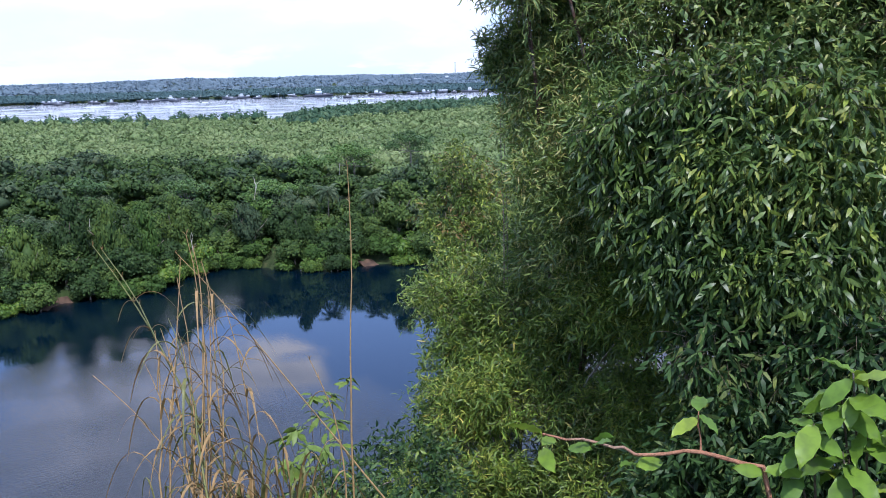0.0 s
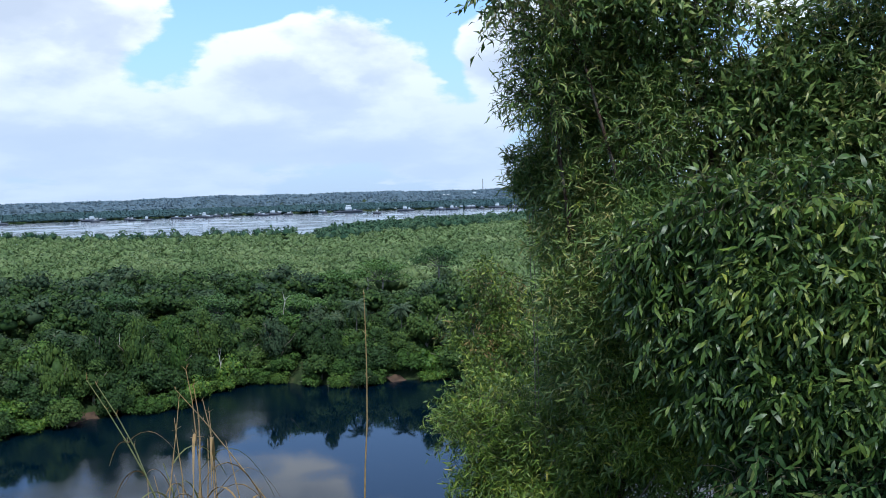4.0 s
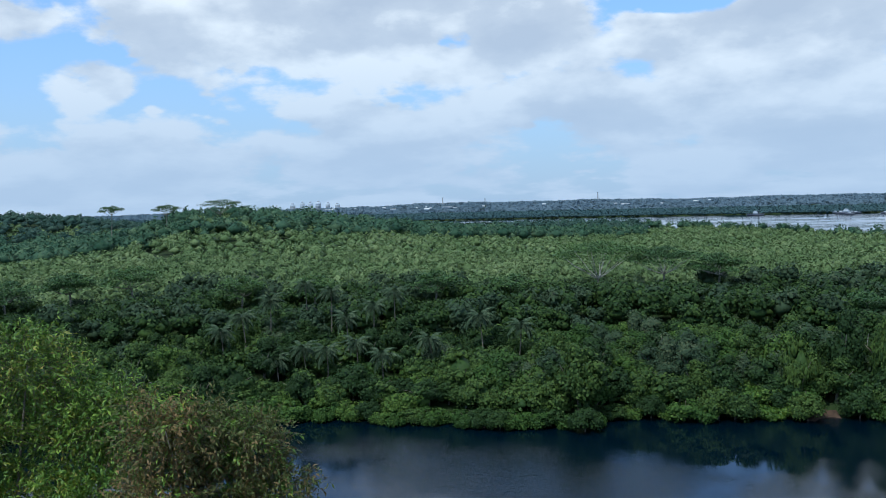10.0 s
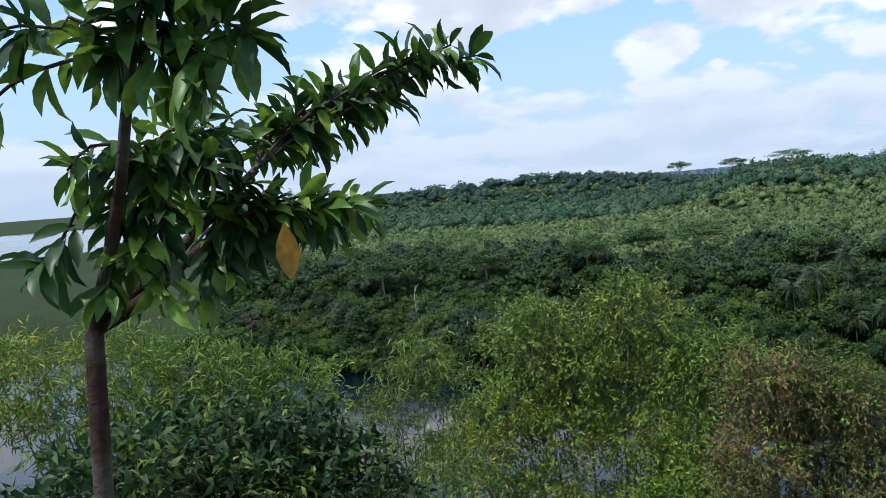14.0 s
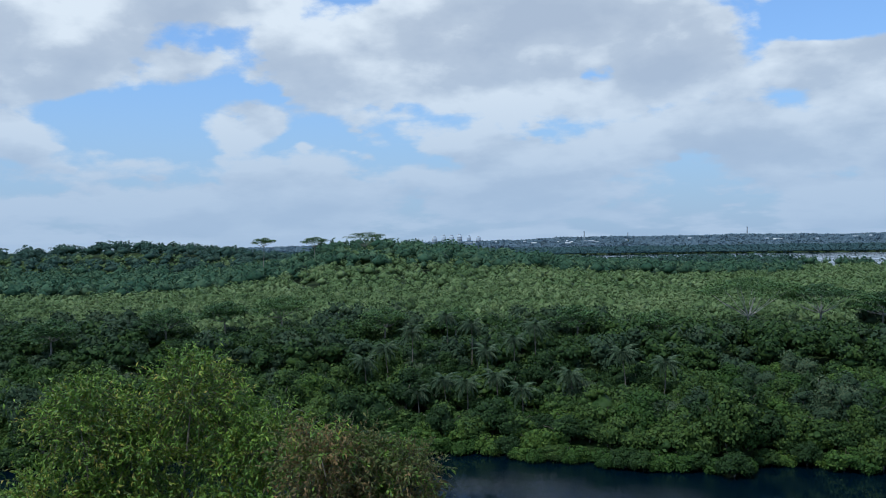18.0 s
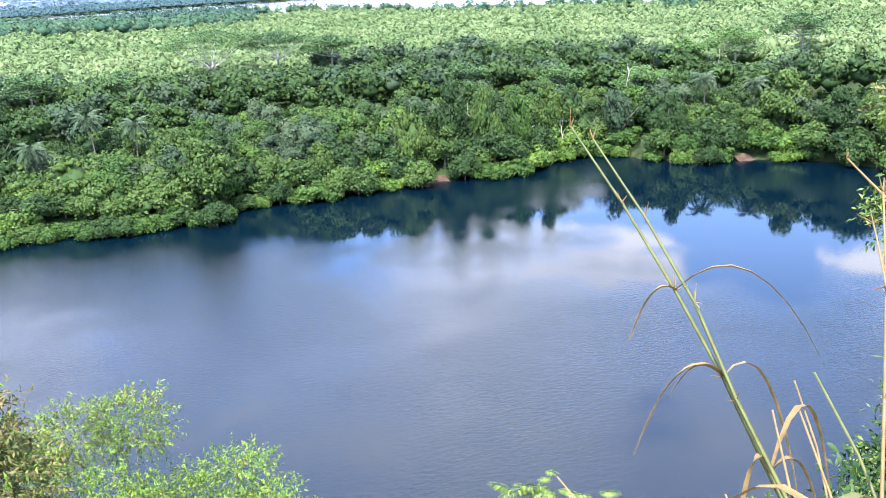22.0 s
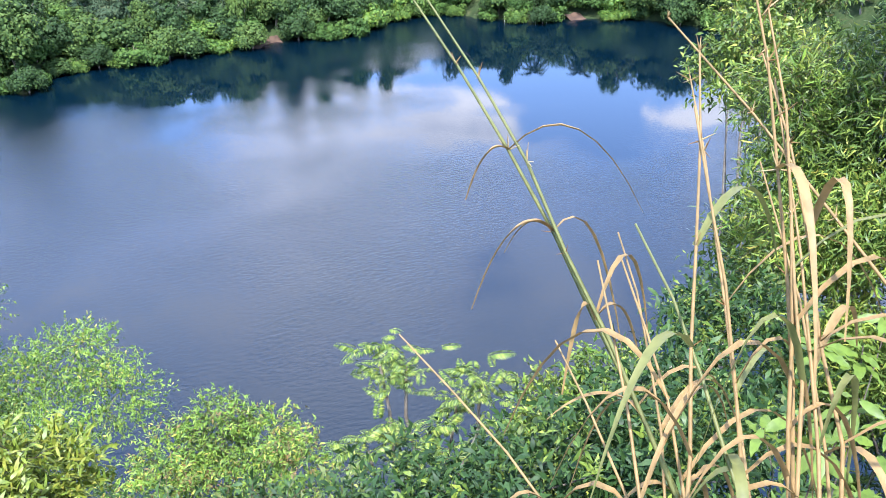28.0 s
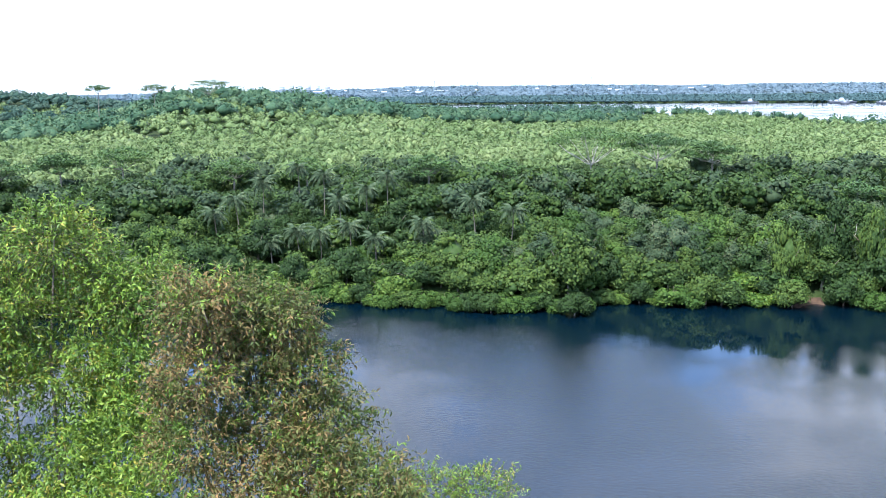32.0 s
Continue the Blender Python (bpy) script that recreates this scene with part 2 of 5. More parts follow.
M_BROAD = leaf_material("broad_dark_leaf", [(0.0, (0.026, 0.068, 0.018)), (0.55, (0.052, 0.124, 0.024)), (0.85, (0.111, 0.223, 0.036)), (1.0, (0.221, 0.351, 0.042))], 0.42, 0.3, spec=0.35, patch_scale=1.0, each=0.5, grain=0.5)
M_CLIMBER = leaf_material("pointed_climber_leaf", [(0, (0.03, 0.062, 0.014)), (0.6, (0.066, 0.118, 0.024)), (0.9, (0.12, 0.18, 0.034)), (1, (0.20, 0.235, 0.05))], 0.42, 0.2, 0.2, 0.7, spec=0.35)
M_YELLOW = leaf_material("yellowed_leaf", [(0.0, (0.45, 0.22, 0.02)), (1.0, (0.55, 0.30, 0.03))], 0.4, 0.4, patch_scale=1.0)
M_LIME = leaf_material("ribbed_lime_leaf", [(0.0, (0.06, 0.135, 0.016)), (0.6, (0.12, 0.215, 0.02)), (0.9, (0.22, 0.29, 0.028)), (1.0, (0.40, 0.34, 0.035))], 0.42, 0.3, spec=0.35, patch_scale=1.0, each=0.3, grain=0.5)
M_STRAW = leaf_material("dry_grass", [(0, (0.14, 0.058, 0.016)), (0.5, (0.25, 0.145, 0.048)), (1, (0.40, 0.31, 0.15))], 0.6, 0.2, patch_scale=6.0)
M_GRASS = leaf_material("green_grass_blade", [(0.0, (0.10, 0.125, 0.03)), (1.0, (0.20, 0.19, 0.06))], 0.5, 0.3, patch_scale=1.0)
M_WOOD1 = leaf_material("bank_tree_leaf", [(0, (0.019, 0.039, 0.012)), (0.5, (0.035, 0.068, 0.017)), (1, (0.079, 0.123, 0.025))], 0.6, 0.12, 0.15, 0.13, spec=0.12, each=0.4, grain=0.7)
M_WOOD2 = leaf_material("bank_bush_leaf", [(0, (0.030, 0.065, 0.013)), (0.6, (0.056, 0.107, 0.019)), (1, (0.110, 0.167, 0.029))], 0.6, 0.12, 0.15, 0.13, spec=0.12, each=0.35, grain=0.7)
M_WOOD3 = leaf_material("dull_tree_leaf", [(0, (0.03, 0.054, 0.026)), (0.6, (0.052, 0.08, 0.038)), (1, (0.10, 0.12, 0.058))], 0.6, 0.12, 0.2, 0.06, spec=0.12, each=0.25, grain=0.7)
# brighter bush leaf with sunlight painted into its yellow-green
M_SUNNY = leaf_material("sunlit_creeper_leaf", [(0, (0.038, 0.090, 0.012)), (0.6, (0.071, 0.139, 0.016)), (1, (0.144, 0.203, 0.023))], 0.5, 0.15, 0.2, 0.13, spec=0.25, each=0.1)
M_RUST = leaf_material("rusty_tree_leaf", [(0.0, (0.06, 0.06, 0.028)), (1.0, (0.115, 0.088, 0.042))], 0.65, 0.25, 0.3, 0.06)
# pale green with the far canopy's sunlight and haze painted in
M_PLANT = leaf_material("haze_paled_plantation_leaf", [(0, (0.078, 0.125, 0.042)), (0.5, (0.127, 0.182, 0.065)), (1, (0.208, 0.260, 0.105))], 0.6, 0.12, 0.3, 0.03, spec=0.12, grain=0.45)
# distance haze is mixed into these four greens, bluer the farther they stand
M_FARWOOD = leaf_material("haze_tinted_far_wood_leaf", [(0.0, (0.03, 0.075, 0.042)), (0.6, (0.058, 0.112, 0.06)), (1.0, (0.105, 0.16, 0.08))], 0.7, 0.12, 0.35, 0.08, spec=0.12, grain=0.7)
M_HILL = leaf_material("haze_tinted_hill_leaf", [(0.0, (0.03, 0.068, 0.052)), (0.6, (0.05, 0.092, 0.07)), (1.0, (0.08, 0.125, 0.085))], 0.7, 0.12, 0.35, 0.08, spec=0.1, grain=0.6)
M_COAST = leaf_material("haze_tinted_coast_leaf", [(0, (0.045, 0.085, 0.095)), (0.6, (0.06, 0.105, 0.11)), (1, (0.085, 0.13, 0.12))], 0.8, 0.1, 0.3, 0.004, spec=0.05, grain=0.25)
M_COASTFAR = leaf_material("haze_tinted_far_hill_leaf", [(0, (0.12, 0.17, 0.205)), (1, (0.15, 0.20, 0.24))], 0.8, 0.1, 0.4, 0.003, spec=0.05, grain=0.15)
M_PALM = leaf_material("palm_frond_leaf", [(0, (0.032, 0.057, 0.027)), (0.6, (0.066, 0.098, 0.052)), (1, (0.133, 0.161, 0.090))], 0.6, 0.15, 0.2, 0.2, spec=0.1)
M_UMBRELLA = leaf_material("umbrella_tree_leaf", [(0.0, (0.030, 0.074, 0.019)), (0.6, (0.055, 0.117, 0.026)), (1.0, (0.111, 0.184, 0.040))], 0.6, 0.1, 0.2, 0.08, each=0.2)
M_LIMELAYER = leaf_material("lime_umbrella_leaf", [(0.0, (0.042, 0.10, 0.018)), (0.6, (0.075, 0.15, 0.026)), (1.0, (0.12, 0.20, 0.04))], 0.6, 0.15, 0.2, 0.08)
M_WHITE = plain_material("weathered_white_render", (0.62, 0.62, 0.60), (0.78, 0.78, 0.76), 0.05)
# bluish grey with distance haze painted in, for far walls and deckhouses
M_SHED = plain_material("haze_tinted_shed_sheet", (0.40, 0.45, 0.50), (0.52, 0.56, 0.60), 0.05)
M_GREYROOF = plain_material("grey_sheet_roof", (0.30, 0.32, 0.34), (0.42, 0.44, 0.46), 0.06)
M_ORANGE = plain_material("orange_sheet_roof", (0.55, 0.25, 0.05), (0.65, 0.32, 0.08), 0.06)
M_HULL = plain_material("dark_ship_steel", (0.05, 0.06, 0.08), (0.10, 0.11, 0.13), 0.1, 0.5)
M_CLAY = plain_material("bare_red_clay", (0.045, 0.028, 0.018), (0.09, 0.055, 0.035), 0.5, 0.95, bump=0.1)


def ground_material():
    m, q = material("leaf_litter_soil")
    co = q.node("ShaderNodeTexCoord").outputs["Object"]
    a, b2 = q.noise(co, 0.9, 8.0, 0.65), q.noise(co, 0.02, 4.0)
    col = q.ramp(a, [(0.3, (0.014, 0.02, 0.008)), (0.5, (0.025, 0.04, 0.014)), (0.7, (0.055, 0.055, 0.024))])
    col = q.mix(q.smooth(b2, 0.4, 0.65, 0, 0.7), col, (0.03, 0.055, 0.015, 1))
    return finish(m, q, col, 0.95, bump=a, bump_dist=0.15, spec=0.1)


def water_material():
    m, q = material("still_dark_water")
    co = q.node("ShaderNodeTexCoord").outputs["Object"]
    mp = q.node("ShaderNodeMapping")
    mp.inputs["Scale"].default_value = (1.0, 1.6, 1.0)
    q.link(co, mp.inputs[0])
    fine = q.noise(mp.outputs[0], 1.3, 5.0, 0.6)
    wind = q.smooth(q.noise(co, 0.012, 4.0, 0.6), 0.40, 0.58, 0.02, 1.0)
    deep = q.mix(q.noise(co, 0.01, 2.0), (0.0004, 0.004, 0.009, 1), (0.0007, 0.006, 0.011, 1))
    p = q.node("ShaderNodeBsdfPrincipled")
    q.link(deep, p.inputs["Base Color"])
    p.inputs["Roughness"].default_value = 0.015
    p.inputs["IOR"].default_value = 1.33
    p.inputs["Specular IOR Level"].default_value = 0.64
    p.inputs["Specular Tint"].default_value = (0.60, 0.745, 1.0, 1)
    bm = q.node("ShaderNodeBump")
    bm.inputs["Distance"].default_value = 0.10
    q.link(wind, bm.inputs["Strength"])
    q.link(fine, bm.inputs["Height"])
    q.link(bm.outputs[0], p.inputs["Normal"])
    q.link(p.outputs[0], q.node("ShaderNodeOutputMaterial").inputs[0])
    return m


M_SOIL, M_WATER = ground_material(), water_material()

# ---- mesh helpers ----
rng = np.random.default_rng(7)


def mesh_of(name, verts, faces, mat, smooth=False):
    """A mesh from arrays; every face has the same number of corners."""
    verts, faces = np.asarray(verts, np.float32), np.asarray(faces, np.int32)
    me = bpy.data.meshes.new(name)
    me.vertices.add(len(verts))
    me.vertices.foreach_set("co", verts.ravel())
    me.loops.add(faces.size)
    me.loops.foreach_set("vertex_index", faces.ravel())
    me.polygons.add(len(faces))
    me.polygons.foreach_set("loop_start", np.arange(len(faces), dtype=np.int32) * faces.shape[1])
    if smooth:
        me.polygons.foreach_set("use_smooth", np.ones(len(faces), bool))
    me.materials.append(mat)
    me.update(calc_edges=True)
    return me


def child(name, me, parent, label=""):
    ob = new(name, me)
    ob.parent = parent
    return tagged(ob, label)


def thing(name, place, label, category, group="", kind=""):
    ob = new(name)
    ob.empty_display_size = 0.2
    ob.location = place
    return tagged(ob, label, category, group, kind)


def unit(v):
    v = np.asarray(v, float)
    return v / np.maximum(np.linalg.norm(v, axis=-1, keepdims=True), 1e-9)


def tube(points, radii, sides=6):
    """Rings along a line of points: a tapered limb. Quads."""
    pts, radii = np.asarray(points, float), np.asarray(radii, float)
    d = unit(np.gradient(pts, axis=0))
    ref = np.array([0.31, 0.95, 0.05]) if abs(d[0, 2]) > 0.7 else np.array([0, 0, 1.0])
    u = unit(np.cross(d, ref))
    v = np.cross(d, u)
    a = np.arange(sides) * 2 * math.pi / sides
    ring = np.cos(a)[None, :, None] * u[:, None, :] + np.sin(a)[None, :, None] * v[:, None, :]
    verts = (pts[:, None, :] + ring * radii[:, None, None]).reshape(-1, 3)
    i, j = np.meshgrid(np.arange(len(pts) - 1), np.arange(sides), indexing="ij")
    k = (j + 1) % sides
    faces = np.stack([i * sides + j, i * sides + k, (i + 1) * sides + k, (i + 1) * sides + j], -1).reshape(-1, 4)
    return verts, faces


def join(pieces):
    vs, fs, n = [], [], 0
    for v, f in pieces:
        vs.append(v)
        fs.append(np.asarray(f) + n)
        n += len(v)
    return np.concatenate(vs), np.concatenate(fs)


def bend(a, b, sag=0.0, n=6, wobble=0.0):
    """Points from a to b, bulging by sag, slightly crooked."""
    a, b = np.array(a, float), np.array(b, float)
    t = np.linspace(0, 1, n)[:, None]
    p = a + (b - a) * t + np.array([0, 0, sag]) * (4 * t * (1 - t))
    if wobble:
        w = rng.normal(0, wobble, (n, 3))
        w[0] = w[-1] = 0
        p = p + w
    return p


def scatter(template, faces, pos, way, length, width=1.0, face_up=0.6, face=None):
    """Copies of a small leaf (x along it, y across, z its face) at pos, along way."""
    n = len(pos)
    x = unit(way)
    up = unit((np.array([0, 0, 1.0]) if face is None else face) * face_up + rng.normal(0, 0.5, (n, 3)))
    y = unit(np.cross(up, x))
    z = np.cross(x, y)
    length = np.broadcast_to(length, (n,))[:, None, None]
    tp = np.asarray(template, float)[None]
    v = pos[:, None, :] + length * (tp[..., 0:1] * x[:, None] + width * tp[..., 1:2] * y[:, None] + tp[..., 2:3] * z[:, None])
    k = len(template)
    f = (np.asarray(faces)[None] + (np.arange(n) * k)[:, None, None]).reshape(-1, len(faces[0]))
    return v.reshape(-1, 3), f


SICKLE = ([(0, 0, 0), (0.30, 0.12, 0.05), (0.33, -0.01, 0.05), (0.70, 0.155, -0.01), (0.67, 0.04, -0.01), (1, -0.02, -0.20)],
          [(0, 2, 1), (1, 2, 4), (1, 4, 3), (3, 4, 5)])
LANCE = ([(0, 0, 0), (0.3, 0.13, 0.04), (0.3, -0.13, 0.04), (0.7, 0.10, -0.03), (0.7, -0.10, -0.03), (1, 0, -0.18)],
         [(0, 2, 1), (1, 2, 4), (1, 4, 3), (3, 4, 5)])
RIBBED = ([(0.12 * k, sgn * w, z + (0.026 if k % 2 else -0.026) - 0.34 * (0.12 * k) ** 2) for k, w in zip(range(9), (0.0, 0.10, 0.17, 0.20, 0.21, 0.19, 0.15, 0.09, 0.0)) for sgn, z in ((1, 0.035), (0, 0.0), (-1, 0.035))],
          [f for k in range(8) for f in ((3 * k, 3 * k + 1, 3 * k + 4), (3 * k, 3 * k + 4, 3 * k + 3), (3 * k + 1, 3 * k + 2, 3 * k + 5), (3 * k + 1, 3 * k + 5, 3 * k + 4))])
BLADE = ([(0, 0, 0), (0.40, 0.18, 0.09), (0.5, -0.12, 0.09), (0.97, 0.05, -0.22)], [(0, 2, 1), (1, 2, 3)])
CARD = ([(0, 0, 0), (0.4, 0.40, 0.08), (0.55, -0.38, 0.08), (1, 0.0, -0.08)], [(0, 2, 1), (1, 2, 3)])
BROAD_TRIS = ([(0, 0, 0), (0.12, 0, 0), (0.32, 0.15, 0.05), (0.32, 0, 0.0), (0.32, -0.15, 0.05), (0.57, 0.19, 0.04), (0.57, 0, -0.02),
               (0.57, -0.19, 0.04), (0.82, 0.12, -0.03), (0.82, 0, -0.09), (0.82, -0.12, -0.03), (1, 0, -0.20)],
              [(0, 1, 2), (0, 4, 1), (1, 3, 2), (1, 4, 3), (2, 3, 6), (2, 6, 5), (3, 4, 7), (3, 7, 6), (5, 6, 9), (5, 9, 8), (6, 7, 10),
               (6, 10, 9), (8, 9, 11), (9, 10, 11)])


def sprays(centres, radius, twigs, per, leaf, template, droop=0.35, squash=0.8, spread=0.9, outward=1.0, width=1.0):
    """Leaves along many short twigs that leave the clumps outwards. Gives the leaves and the twigs."""
    tw_pos, tw_way, tw_len = [], [], []
    for c in centres:
        d = unit(rng.normal(0, 1, (twigs, 3)))
        r = radius * rng.uniform(0.15, 1.0, (twigs, 1)) ** 0.6
        tw_pos.append(np.array(c) + d * r * np.array([1, 1, squash]) * 0.75)
        w = d * outward + rng.normal(0, 0.5, (twigs, 3)) + np.array([0, 0, 0.25 - 0.4 * droop])
        tw_way.append(unit(w))
        tw_len.append(rng.uniform(0.35, 0.75, twigs) * radius * spread)
    p, w, l = np.concatenate(tw_pos), np.concatenate(tw_way), np.concatenate(tw_len)
    n = len(p)
    t = np.tile(np.linspace(0.1, 1.0, per), n) + rng.uniform(-0.04, 0.04, n * per)
    P, W, L = np.repeat(p, per, 0), np.repeat(w, per, 0), np.repeat(l, per)
    pos = P + W * (t * L)[:, None] + np.array([0, 0, -1.0]) * (0.25 * t * t * L)[:, None]
    side = unit(rng.normal(0, 1, (n * per, 3)))
    way = unit(W * 0.5 + side * 0.85 + np.array([0, 0, -0.7 * droop]))
    size = leaf * rng.uniform(0.6, 1.25, n * per)
    leaves = scatter(*template, pos, way, size, width)
    thin = max(0.004, radius * 0.006)
    k = max(1, n // 5)
    rods = []
    for a, b, s in zip(p[:k], w[:k], l[:k]):
        rods.append(tube(np.array([a, a + b * s * 0.5 - (0, 0, 0.06 * s), a + b * s - (0, 0, 0.25 * s)]), (thin, thin * 0.7, thin * 0.3), 3))
    return leaves, join(rods)


def near_tree(name, label, category, base, clumps, radius, twigs, per, leaf, mat, template=SICKLE, bark=None, girth=0.09, droop=0.35, group="", second=None, squash=0.8, skirt=0, dense=1.8, width=1.0, fill=0):
    """A tree or shrub near the lookout: stem, limbs to each clump, a crown of single leaves."""
    bark = bark or M_BARK
    base = Vector(base)
    ob = thing(name, base, label, category, group)
    cs = np.array([tuple(sight(*c) - base) for c in clumps])
    mid = cs.mean(0)
    if fill:
        near = np.argsort(np.linalg.norm(cs[:, None] - cs[None], axis=-1), axis=1)
        one = rng.integers(0, len(cs), fill)
        two = near[one, rng.integers(1, 4, fill)]
        between = cs[one] + (cs[two] - cs[one]) * rng.uniform(0.3, 0.7, (fill, 1))
        cs = np.concatenate([cs, between])
    twigs = int(twigs * dense)
    if skirt:
        pick = cs[rng.integers(0, len(cs), skirt)]
        lower = pick * rng.uniform(0.75, 1.0, (skirt, 1)) * (1, 1, 0) + (0, 0, 1) * pick * rng.uniform(0.25, 0.85, (skirt, 1))
        cs = np.concatenate([cs, lower])
    fork = mid * 0.55 + np.array([0, 0, -0.1 * mid[2]])
    line = bend((0, 0, -0.3), fork, 0, 7, 0.04 * radius)
    child("trunk", mesh_of("trunk", *tube(line, np.linspace(girth, girth * 0.7, 7), 8), bark, True), ob)
    for c in cs[:len(clumps)]:
        s = line[rng.integers(3, 7)]
        child("limb", mesh_of("limb", *tube(bend(s, c, 0.12 * np.linalg.norm(c - s), 7, 0.05 * radius), np.linspace(girth * 0.5, girth * 0.12, 7), 6), bark, True), ob)
    (v, f), (v2, f2) = sprays(cs, radius, twigs, per, leaf, template, droop, squash, width=width)
    child("crown", mesh_of("crown", v, f, mat), ob)
    if second:
        (v, f), more = sprays(cs, radius * 0.9, max(3, twigs // 5), per, leaf, template, droop, squash, width=width)
        child("crown", mesh_of("crown", v, f, second), ob, "sprays of a second leaf colour")
    tagged(child("branchwork", mesh_of("branchwork", v2, f2, M_TWIG), ob), kind="stuff")
    return ob


# ---- ground: the hill, the lake's basin, the wooded land, the strait and the far coast ----
SHORE_X = (-300, -262, -219, -160, -127, -80, -45, -14, 13, 19, 41, 61, 80, 95, 102, 114, 131, 138, 146, 152, 158, 166)
SHORE_Y = (60, 128, 151, 152, 156, 172, 184, 178, 175, 183, 182, 183, 180, 189, 190, 170, 161, 158, 134, 110, 70, 10)
LAND_D = (-40, 0, 2, 8, 20, 60, 150, 350, 520, 700, 5000)
LAND_Z = (-5, -1.2, 0.8, 3.0, 5.5, 9.5, 12.0, 9.0, 4.0, 2.0, 2.0)
COAST_A = (-180, -60, -46, -38, -20, -4, 6, 14, 21, 27, 32.6, 33.4, 36, 48, 60, 180)
COAST_R = (900, 900, 1150, 1900, 1800, 1500, 1250, 1050, 880, 860, 790, 800, 960, 1180, 1300, 900)


def shore_y(x):
    return np.interp(x, SHORE_X, SHORE_Y) + 1.2 * np.sin(x * 0.31) + 0.8 * np.sin(x * 0.83 + 1)


def ground_z(x, y):
    x, y = np.asarray(x, float), np.asarray(y, float)
    r = np.hypot(x, y)
    az = np.degrees(np.arctan2(x, y))
    s = np.hypot(x, np.maximum(y, 0))
    hill = np.interp(s, (0, 0.7, 1.2, 2.3, 3.2, 10, 46, 5000), (43.05, 42.9, 42.6, 41.95, 41.2, 33.8, 0, -5000))
    hill = np.where(y < 0, np.maximum(hill, 43.25 - 0.2 * np.clip((y + 1.3) / 1.3, 0, 1) - 0.12 * np.abs(x) - 0.9 * np.maximum(np.abs(x) - 2.2, 0)), hill)
    hill = np.where(y < -80, hill + (y + 80) * 0.25, hill)
    d = np.where((x > -300) & (x < 166), y - shore_y(x), np.maximum(np.abs(x + 67) - 230, y - 40))
    land = np.interp(d, LAND_D, LAND_Z)
    land = np.where((y < 0) & (x > -300) & (x < 166), -5, land)
    coast = np.interp(az, COAST_A, COAST_R)
    near = 1 / (1 + np.exp((r - coast) / 8.0))
    land = np.where(r > 500, land * near + (1 - near) * -5, land)
    rise = 27 * np.exp(-(((az + 19) / np.where(az < -19, 5.5, 13)) ** 2) - ((r - 760) / 210) ** 2) + 27 * np.exp(-(((az + 31) / 8.5) ** 2) - ((r - 1130) / 130) ** 2)
    rise = rise + 18 * np.exp(-(((az + 42) / 9) ** 2) - ((r - 1080) / 110) ** 2)
    land = land + rise * near
    far = np.where(r > 2080, 1.5 + (r - 2080) * 0.001, -5)
    swell = 10 * np.sin(az * 0.23 + 1.5) + 7 * np.sin(az * 0.61 + r * 0.001) + 5 * np.sin(az * 1.7) + 26 * np.clip((az - 8) / 28, 0, 1)
    far = far + np.where(r > 2900, (20 + 0.3 * swell) * np.clip((az + 24) / 18, 0, 1) * np.clip((r - 2900) / 1200, 0, 1), 0)
    land = np.where(r > 2000, far, land)
    return np.maximum(hill, land)


def build_ground():
    radii = np.concatenate([np.arange(0.6, 6, 0.6), np.arange(6, 60, 2.0), np.arange(60, 130, 10), np.arange(130, 260, 4), np.arange(260, 700, 14),
                            np.arange(700, 1300, 10), np.arange(1300, 2040, 60), np.arange(2040, 2120, 8), np.arange(2120, 4980, 110)])
    az = np.radians(np.concatenate([np.arange(-66, 80, 0.8), np.arange(80, 294, 4)]))
    a, r = np.meshgrid(az, radii, indexing="xy")
    x, y = r * np.sin(a), r * np.cos(a)
    z = ground_z(x, y) + 0.10 * np.sin(x * 1.3) * np.cos(y * 1.1) * (r < 120)
    verts = np.concatenate([np.stack([x, y, z], -1).reshape(-1, 3), [[0, 0, 43.3]]])
    m, n = x.shape
    i, j = np.meshgrid(np.arange(m - 1), np.arange(n), indexing="ij")
    k = (j + 1) % n
    faces = np.stack([i * n + j, (i + 1) * n + j, (i + 1) * n + k, i * n + k], -1).reshape(-1, 4)
    j = np.arange(0, n)
    core = np.stack([np.full(n, m * n), j, (j + 1) % n, (j + 1) % n], -1)
    me = bpy.data.meshes.new("ground")
    me.from_pydata(verts.tolist(), [], faces.tolist() + core[:, :3].tolist())
    me.materials.append(M_SOIL)
    for p in me.polygons:
        p.use_smooth = True
    tagged(new("ground", me), "wooded hill and low land of dark leaf-littered soil", "ground", kind="structure")


build_ground()


def build_water():
    n = 96
    a = np.arange(n) * 2 * math.pi / n
    rings = (0.1, 40, 120, 240, 700, 2200, 4950)
    v = np.concatenate([np.stack([r * np.sin(a), r * np.cos(a), np.zeros(n)], -1) for r in rings])
    i, j = np.meshgrid(np.arange(len(rings) - 1), np.arange(n), indexing="ij")
    k = (j + 1) % n
    f = np.stack([i * n + j, (i + 1) * n + j, (i + 1) * n + k, i * n + k], -1).reshape(-1, 4)
    tagged(new("water", mesh_of("water", v, f[:, ::-1], M_WATER)), "dark blue still lake and strait mirroring clouds", "water", kind="structure")


build_water()


